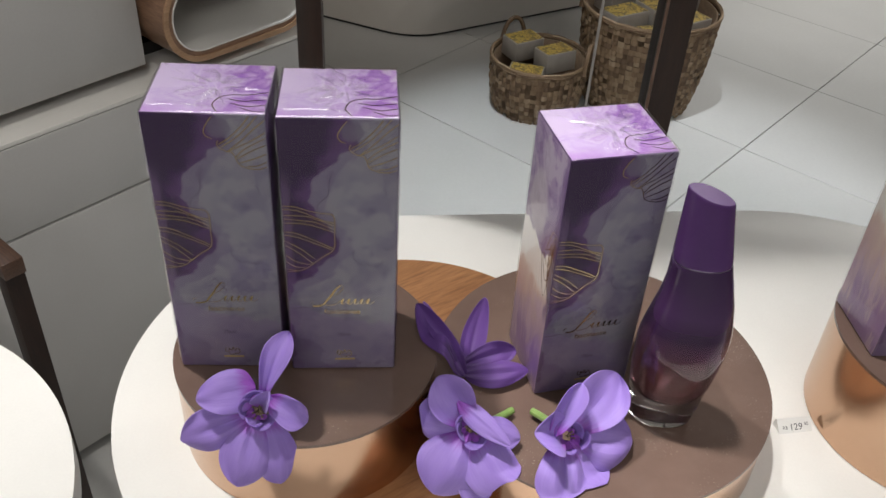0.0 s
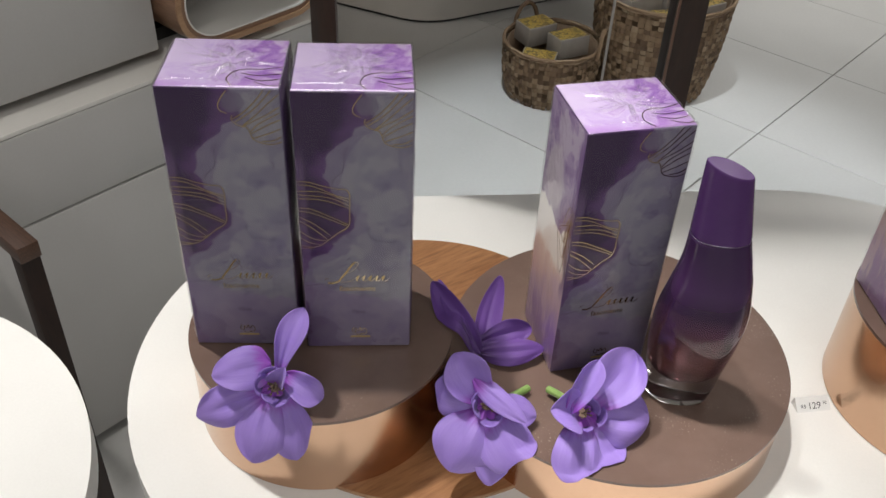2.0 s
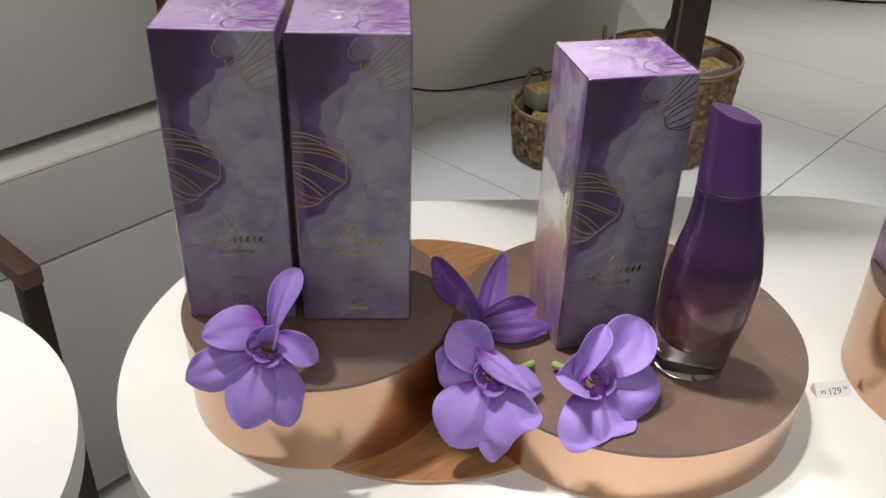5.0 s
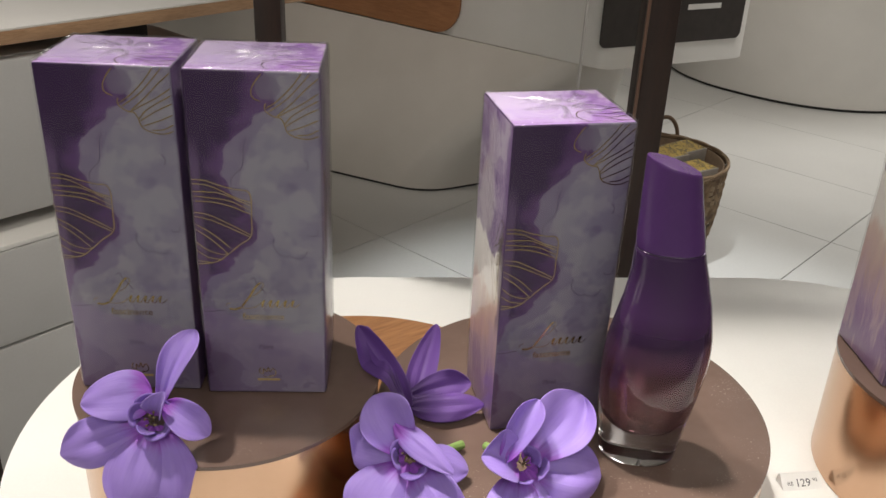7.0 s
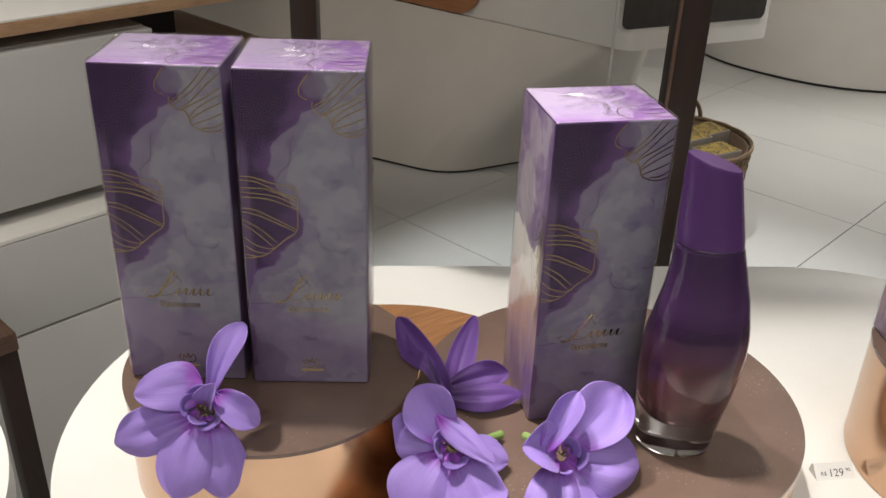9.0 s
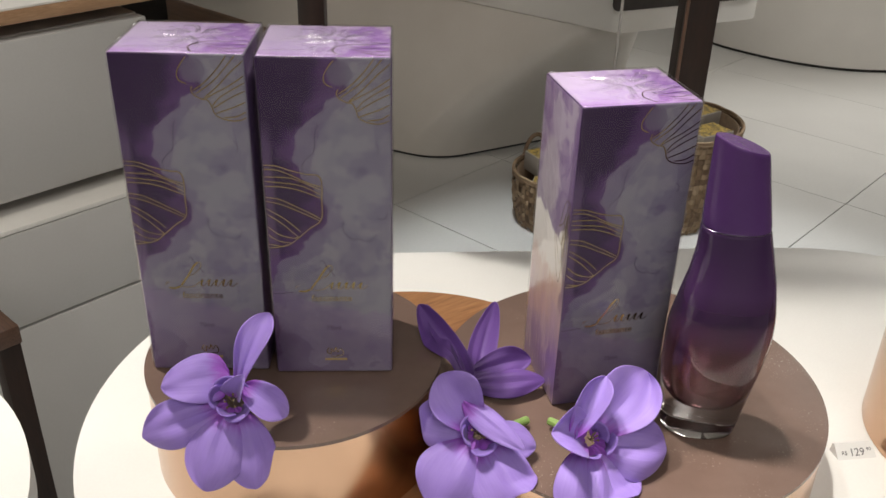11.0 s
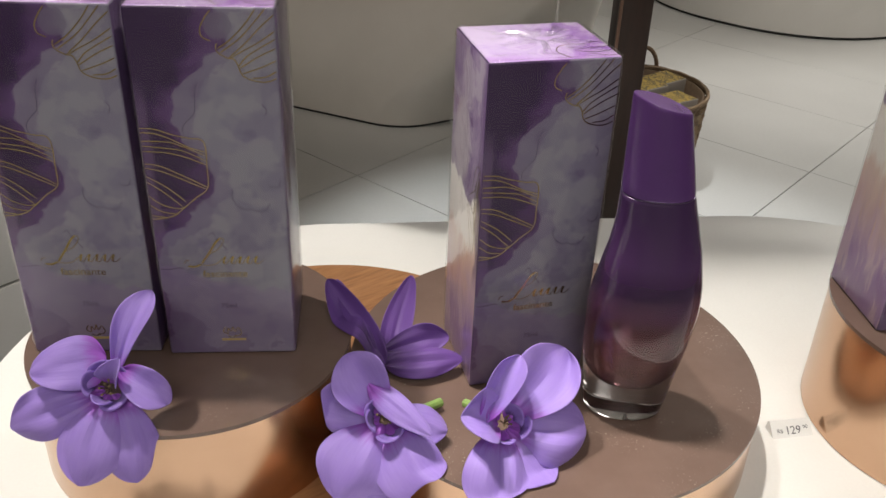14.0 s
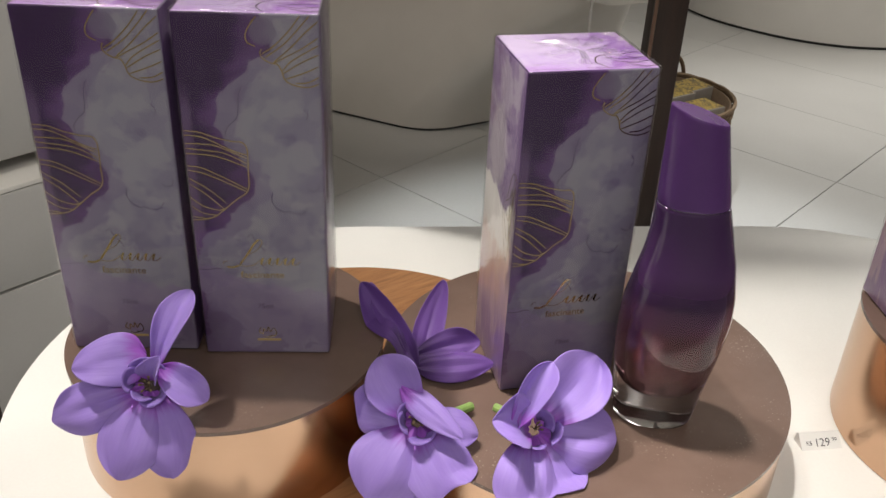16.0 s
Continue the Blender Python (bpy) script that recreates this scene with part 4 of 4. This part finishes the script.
# ---- drawer cabinet with the bent plywood niche ----
# its own x runs along the front, its own y into the body
CAB = 45.0
cab = thing("drawer_cabinet", -0.45, 0.594, 0.0, CAB, label="low white drawer cabinet with a shadow gap under its upper unit", category="cabinet")
part("body", block(1.52, 0.42, 0.43, 0.002, at=(-0.24, 0.222, 0.02)), GREY, cab)
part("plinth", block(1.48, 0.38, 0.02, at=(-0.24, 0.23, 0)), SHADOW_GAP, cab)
for x0, w in ((-0.69, 0.62), (-0.06, 0.64), (0.39, 0.26)):
    part("drawer_front", block(w - 0.003, 0.018, 0.4, 0.0012, at=(x0, 0.009, 0.026)), GREY, cab)
    part("drawer_front", block(w - 0.003, 0.018, 0.119, 0.0012, at=(x0, 0.009, 0.4295)), GREY, cab)
part("ledge", block(1.52, 0.44, 0.006, 0.001, at=(-0.24, 0.221, 0.5495)), WHITE, cab, "white ledge board")
# black block fills the recess, its shade put into the colour
part("gap", block(1.46, 0.34, 0.0172, at=(-0.24, 0.26, 0.5558)), SHADOW_GAP, cab, "black filler for the shade in the gap")
upper = thing("upper_cabinet", -0.4747, 0.6187, 0.5733, CAB, label="grey-white cabinet unit with a flat front", category="cabinet")
part("body", block(1.2, 0.37, 0.184, 0.002, at=(-0.362, 0.205, 0)), GREY, upper)
part("front", block(1.198, 0.018, 0.182, 0.0015, at=(-0.362, 0.006, 0.001)), GREY, upper)


def rounded(w, h, r, n=8):
    """A rounded rectangle, standing on its base line."""
    pts = []
    for cx, cz, a0 in ((w / 2 - r, h - r, 0), (-w / 2 + r, h - r, 90), (-w / 2 + r, r, 180), (w / 2 - r, r, 270)):
        pts += [(cx + r * math.cos(radians(a0 + 90 * i / n)), cz + r * math.sin(radians(a0 + 90 * i / n))) for i in range(n + 1)]
    return pts


def loop_band(w, h, r, wall, y0, y1):
    """A bent band of even thickness, open to front and back."""
    outer, inner = rounded(w, h, r), [(x, z + wall) for x, z in rounded(w - 2 * wall, h - 2 * wall, r - wall)]
    bm = bmesh.new()
    rows = [[bm.verts.new((x, y, z)) for x, z in pts] for pts, y in ((outer, y0), (inner, y0), (inner, y1), (outer, y1))]
    n = len(outer)
    for a, b in zip(rows, rows[1:] + rows[:1]):
        for i in range(n):
            bm.faces.new((a[i], a[(i + 1) % n], b[(i + 1) % n], b[i]))
    return bm


niche = thing("open_niche", -0.4747, 0.6187, 0.5734, CAB, label="open niche of bent plywood with a white lining", category="shelf")
NX, NW, NH = 0.369, 0.25, 0.122
bm = loop_band(NW, NH, 0.06, 0.013, -0.045, 0.3)
bmesh.ops.translate(bm, vec=(NX, 0, 0.002), verts=bm.verts)
part("band", bm, wood("bent_walnut_veneer", (0.16, 0.085, 0.05), (0.34, 0.2, 0.125), "y"), niche, "walnut veneered bent plywood band")
bm = loop_band(NW - 0.0262, NH - 0.0262, 0.046, 0.002, -0.046, 0.285)
bmesh.ops.translate(bm, vec=(NX, 0, 0.0151), verts=bm.verts)
part("lining", bm, WHITE, niche, "white lining")
part("edge", (lambda b: (bmesh.ops.translate(b, vec=(NX, 0, 0.001), verts=b.verts), b)[1])(loop_band(NW + 0.001, NH + 0.002, 0.0605, 0.0075, -0.0475, -0.0452)), PLY, niche, "pale plywood edge")
part("back_panel", block(NW - 0.03, 0.012, NH - 0.03, at=(NX, 0.29, 0.017)), GREY, niche)
worktop = thing("cabinet_worktop", -0.4747, 0.6187, 0.773, CAB, label="white worktop with a plywood edge over the cabinet", category="worktop")
part("core", block(1.62, 0.44, 0.015, 0.0012, at=(-0.19, 0.218, 0.0)), PLY, worktop, "plywood edge")
part("surface", block(1.618, 0.438, 0.003, 0.0008, at=(-0.19, 0.218, 0.0151)), WHITE, worktop, "white laminate")
# two black blocks added to stand for the shade under the worktop
part("shade_filler", block(1.3, 0.36, 0.0132, at=(-0.3, 0.25, -0.0135)), SHADOW_GAP, worktop, "black filler for the shaded gap under the worktop")
part("shade_block", block(0.1, 0.25, 0.05, at=(0.293, 0.25, -0.0635)), SHADOW_GAP, worktop, "black block for the shade under the worktop")
plate = thing("oval_mat", -0.645, 0.885, 0.7913, CAB, label="thin pale grey oval mat lying on the worktop", category="mat")
part("sheet", extruded([(0.42 * math.cos(a), 0.15 * math.sin(a)) for a in (2 * math.pi * i / 96 for i in range(96))], 0.0, 0.004, 0.0012), GREY, plate)

# ---- service counter behind ----
def softened(plan, radii, n=10):
    """A plan whose corners are rounded by the given radii."""
    out = []
    for i, (p, r) in enumerate(zip(plan, radii)):
        p, a, b = Vector(p), Vector(plan[i - 1]), Vector(plan[(i + 1) % len(plan)])
        u, v = (a - p).normalized(), (b - p).normalized()
        for k in range(n + 1):
            t = k / n
            out.append(tuple((1 - t) ** 2 * (p + u * r) + 2 * t * (1 - t) * p + t * t * (p + v * r)))
    return out


LOW = [(-1.1, 2.795), (0.115, 2.12), (0.70, 2.41), (0.55, 3.3), (-0.9, 3.4)]
counter = thing("service_counter", 0.1, 2.6, 0.0, label="large white lacquered service counter with a rounded corner", category="counter")
shift = lambda plan: [(x - 0.1, y - 2.6) for x, y in plan]
lowplan = shift(softened(LOW, (0.1, 0.1, 0.05, 0.05, 0.05)))
scale_plan = lambda plan, k: [(x * k, y * k) for x, y in plan]
part("base_strip", extruded(scale_plan(lowplan, 0.985), 0.0, 0.009), SHADOW_GAP, counter, "black base strip")
TOPLAN = shift(softened([(-0.95, 3.27), (0.515, 2.0), (0.665, 2.06), (0.55, 3.3), (-0.9, 3.4)], (0.1, 0.1, 0.05, 0.05, 0.05)))
ease = lambda k: [(a[0] + (b[0] - a[0]) * k, a[1] + (b[1] - a[1]) * k) for a, b in zip(lowplan, TOPLAN)]
part("body", lofted([[(x, y, 0.009 + 0.42 * k) for x, y in ease(k ** 1.3)] for k in (0, 0.03, 0.15, 0.3, 0.45, 0.6, 0.75, 0.9, 1.0)]), COUNTER, counter)
HIGH = [(-0.9, 3.255), (0.567, 1.956), (1.0, 2.139), (0.95, 3.3), (-0.5, 3.5)]
desk = thing("counter_desk", 0.1, 2.6, 0.4605, label="white overhanging desk block of the counter", category="counter")
part("body", extruded(shift(softened(HIGH, (0.05, 0.03, 0.05, 0.05, 0.05))), -0.03, 0.56, 0.003), WHITE, desk)
part("desktop", extruded(scale_plan(shift(softened(HIGH, (0.05, 0.03, 0.05, 0.05, 0.05))), 1.01), 0.5605, 0.58, 0.003), WHITE, desk)


def wall_panel(w, h, r, t):
    bm = bmesh.new()
    pts = rounded(w, h, r)
    a, b = [bm.verts.new((x, 0, z)) for x, z in pts], [bm.verts.new((x, -t, z)) for x, z in pts]
    bm.faces.new(a), bm.faces.new(b[::-1])
    for i in range(len(pts)):
        bm.faces.new((a[i], a[(i + 1) % len(pts)], b[(i + 1) % len(pts)], b[i]))
    return bm


left_turn = math.degrees(math.atan2(1.956 - 3.255, 0.567 + 0.9))
right_turn = math.degrees(math.atan2(2.24 - 1.956, 1.24 - 0.567))
ux, uy = math.cos(radians(left_turn)), math.sin(radians(left_turn))
mid = 0.48 + 0.6
panel = thing("wood_panel", 0.567 - ux * mid + 0.0015 * uy, 1.956 - uy * mid - 0.0015 * ux, 0.4335, left_turn, label="rounded oak veneer panel on the counter desk", category="panel")
part("board", wall_panel(1.2, 0.4, 0.09, 0.008), wood("oak_panel", (0.3, 0.13, 0.055), (0.46, 0.22, 0.1), "x", 3), panel)
vx, vy = math.cos(radians(right_turn)), math.sin(radians(right_turn))
sign = thing("dark_sign", 0.567 + vx * 0.2 + 0.0015 * vy, 1.956 + vy * 0.2 - 0.0015 * vx, 0.49, right_turn, label="dark brown sign panel with a white printed line", category="sign")
part("board", wall_panel(0.46, 0.3, 0.018, 0.005), plain("dark_brown_panel", (0.028, 0.022, 0.02), (0.045, 0.036, 0.032), 0.45), sign)
part("print_bar", block(0.11, 0.0012, 0.014, at=(0.09, -0.0062, 0.085)), WHITE, sign, "white bar of small print", smooth=False)

far = thing("round_counter", 1.95, 3.6, 0.0, label="far white counter with a rounded front", category="counter")
FAR = [(-0.72, -0.1), (-0.2, -0.66), (0.75, -0.3), (0.9, 0.6), (-0.6, 0.7)]
farplan = softened(FAR, (0.3, 0.42, 0.3, 0.2, 0.2))
part("base_strip", extruded(scale_plan(farplan, 0.985), 0.0, 0.012), SHADOW_GAP, far, "black base strip")
part("body", lofted([[(x * k, y * k, z) for x, y in farplan] for k, z in ((1.0, 0.012), (1.0, 0.3), (1.02, 0.6), (1.06, 0.95))]), WHITE, far)

# ---- woven baskets with soap boxes ----
SEAGRASS = Nodes("dry_seagrass")
_co = SEAGRASS.coords()
_isl = SEAGRASS.tree.nodes.new("ShaderNodeNewGeometry").outputs["Random Per Island"]
_fib = SEAGRASS.noise(SEAGRASS.scaled(_co, 1, 1, 5), 160, 3, 0.6)
SEAGRASS.set(Base_Color=SEAGRASS.mix(SEAGRASS.math("MULTIPLY", _fib, 0.45), SEAGRASS.ramp(_isl, (0.0, (0.1, 0.058, 0.032)), (0.35, (0.19, 0.12, 0.065)), (0.7, (0.26, 0.175, 0.1)), (1.0, (0.36, 0.265, 0.17))), (0.14, 0.085, 0.045)), Roughness=0.7)
SEAGRASS.bump(_fib, 0.5, 0.002)
WEAVE = SEAGRASS.mat
# the same seagrass, darkened for the shade inside the baskets
LINING = plain("shaded_seagrass_inside", (0.09, 0.055, 0.03), (0.17, 0.11, 0.065), 0.8, 60, 300, 0.001)
KRAFT = plain("pale_kraft_card", (0.22, 0.19, 0.16), (0.28, 0.245, 0.21), 0.6, 30, 400)


def soap_print():
    m = Nodes("yellow_leaf_print")
    co = m.coords()
    n = m.noise(co, 75, 4, 0.6, 1.0)
    m.set(Base_Color=m.ramp(n, (0.36, (0.05, 0.04, 0.02)), (0.48, (0.2, 0.13, 0.03)), (0.56, (0.42, 0.28, 0.05)), (0.68, (0.1, 0.09, 0.04))), Roughness=0.5)
    return m.mat


PRINT = soap_print()


def basket(x, y, r0, r1, h, rows, count, seed, label, handles=(115, -25)):
    rnd = random.Random(seed)
    b = thing("woven_basket", x, y, 0.0, label=label, category="basket", group="seagrass baskets")
    rad = lambda z: r0 + (r1 - r0) * (z / h) ** 0.8 + 0.006 * math.sin(math.pi * z / h)
    shell = lofted([[((rad(z) - 0.007) * math.cos(a), (rad(z) - 0.007) * math.sin(a), z) for a in (2 * math.pi * i / 40 for i in range(40))] for z in (0.004, h * 0.3, h * 0.6, h - 0.004)], close=False)
    bmesh.ops.contextual_create(shell, geom=[e for e in shell.edges if e.is_boundary and e.verts[0].co.z < 0.01])
    ob = part("inner_wall", shell, LINING, b, "woven inside, darkened for shade")
    ob.modifiers.new("thick", "SOLIDIFY").thickness = 0.004
    verts, faces = [], []
    for k in range(rows):
        z0, z1 = h * k / rows, h * (k + 1) / rows
        for i in range(count):
            if rnd.random() < 0.04:
                continue
            over = (i + k) % 2 == 0
            a0 = 2 * math.pi * (i + rnd.uniform(-0.12, 0.12)) / count
            a1 = 2 * math.pi * (i + 1 + rnd.uniform(-0.08, 0.2)) / count
            bulge = 0.0052 if over else 0.0012
            lo, hi = z0 + rnd.uniform(-0.0012, 0.0018), z1 + rnd.uniform(-0.0015, 0.0018)
            first = len(verts)
            for s in range(5):
                t = s / 4
                a = a0 + (a1 - a0) * t
                for w in range(3):
                    z = lo + (hi - lo) * w / 2
                    rr = rad(min(h, max(0, z))) + bulge * math.sin(math.pi * t) * (1.0 if w == 1 else 0.72) - 0.002 + rnd.uniform(0, 0.0007)
                    verts.append((rr * math.cos(a), rr * math.sin(a), max(0.001, z)))
            for s in range(4):
                for w in range(2):
                    q = first + s * 3 + w
                    faces.append((q, q + 3, q + 4, q + 1))
    me = bpy.data.meshes.new("weave")
    me.from_pydata(verts, [], faces)
    me.materials.append(WEAVE)
    me.polygons.foreach_set("use_smooth", [True] * len(me.polygons))
    weave = new("weave", me)
    weave.parent = b
    tagged(weave, "chequered seagrass strips", kind="stuff")
    for turn_k, (ang, dz) in enumerate(((0.0, 0.0), (2.1, 0.004), (4.2, 0.008))):
        pts = [((rad(h) + 0.001) * math.cos(ang + 2 * math.pi * i / 72), (rad(h) + 0.001) * math.sin(ang + 2 * math.pi * i / 72), h + 0.003 * math.sin(12 * math.pi * i / 72 + ang)) for i in range(73)]
        part("rim_strand", tube(pts, 0.0042, 7), WEAVE, b, "twisted rim strand")
    for a in map(radians, handles):
        tx, ty = -math.sin(a), math.cos(a)
        cx, cy = rad(h) * math.cos(a), rad(h) * math.sin(a)
        pts = [(cx + tx * 0.034 * math.cos(t) + 0.004 * math.cos(a), cy + ty * 0.034 * math.cos(t) + 0.004 * math.sin(a), h - 0.012 + 0.062 * math.sin(t)) for t in (math.pi * i / 16 for i in range(17))]
        part("handle", tube(pts, 0.0055, 8), WEAVE, b, "seagrass loop handle")
    return b


def soap_box(x, y, z, turn, tilt, w=0.085, d=0.062, h=0.05, label="pale card soap box with a yellow leaf print"):
    s = new("soap_box")
    s.empty_display_size = 0.02
    s.matrix_basis = pose(x, y, z, tilt, 0, turn)
    tagged(s, label, "soap box", "boxes in the baskets")
    part("carton", block(w, d, h, 0.0012), KRAFT, s)
    part("print", block(w - 0.006, d - 0.006, 0.0006, at=(0, 0, h + 0.0003)), PRINT, s, "yellow and brown leaf print")
    return s


basket(0.412, 1.742, 0.104, 0.121, 0.142, 11, 54, 3, "small woven seagrass basket with two handles, full of soap boxes")
basket(0.69, 1.79, 0.135, 0.17, 0.26, 19, 66, 4, "large woven seagrass basket with two handles, full of soap boxes", (165, 70))
for x, y, z, turn, tilt in ((0.375, 1.795, 0.118, 28, 2), (0.45, 1.735, 0.112, 24, -3), (0.372, 1.69, 0.078, -20, 4)):
    soap_box(x, y, z, turn, tilt)
for x, y, z, turn, tilt in ((0.62, 1.85, 0.225, 24, 2), (0.61, 1.745, 0.21, 26, -2), (0.705, 1.79, 0.215, 30, 3), (0.76, 1.72, 0.205, 28, 0), (0.77, 1.85, 0.21, 32, 2), (0.68, 1.69, 0.18, 10, 3)):
    soap_box(x, y, z, turn, tilt, 0.1, 0.07, 0.055)
# unseen filler added under the soap boxes, in the basket's shade colour
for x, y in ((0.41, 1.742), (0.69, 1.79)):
    part("dark_filler", extruded(ring(0.1, 40), 0.01, 0.07 if x < 0.5 else 0.178), LINING, None, m=pose(x, y, 0))
for ob in [o for o in scene.objects if o.name.startswith("dark_filler")]:
    tagged(ob, "added dark filler under the soap boxes", "packing")

# ---- floor tiles ----
TILT45 = 44.5
fu, fv = Vector((math.cos(radians(TILT45)), math.sin(radians(TILT45)))), Vector((-math.sin(radians(TILT45)), math.cos(radians(TILT45))))
origin = Vector((0.905, 1.535))
LONG, SHORT, JOINT = 0.445, 0.85, 0.0023
tile_mesh = mesh_of(block(LONG - JOINT, SHORT - JOINT, 0.0075, 0.0008, at=(0, 0, -0.0079), segments=1), "tile", TILE, False)
half_diagonal = [fu * sx * LONG / 2 + fv * sy * SHORT / 2 for sx in (-1, 1) for sy in (-1, 1)]
for i in range(-20, 20):
    for j in range(-12, 12):
        p = origin + fu * (LONG * (i + 0.5)) + fv * (SHORT * (j + 0.5))
        if all(-3.7 < (p + d).x < 5.3 and -3.3 < (p + d).y < 5.7 for d in half_diagonal):
            t = new("tile", tile_mesh)
            t.parent = floor
            t.matrix_basis = pose(p.x, p.y, 0.0004, 0, 0, TILT45)
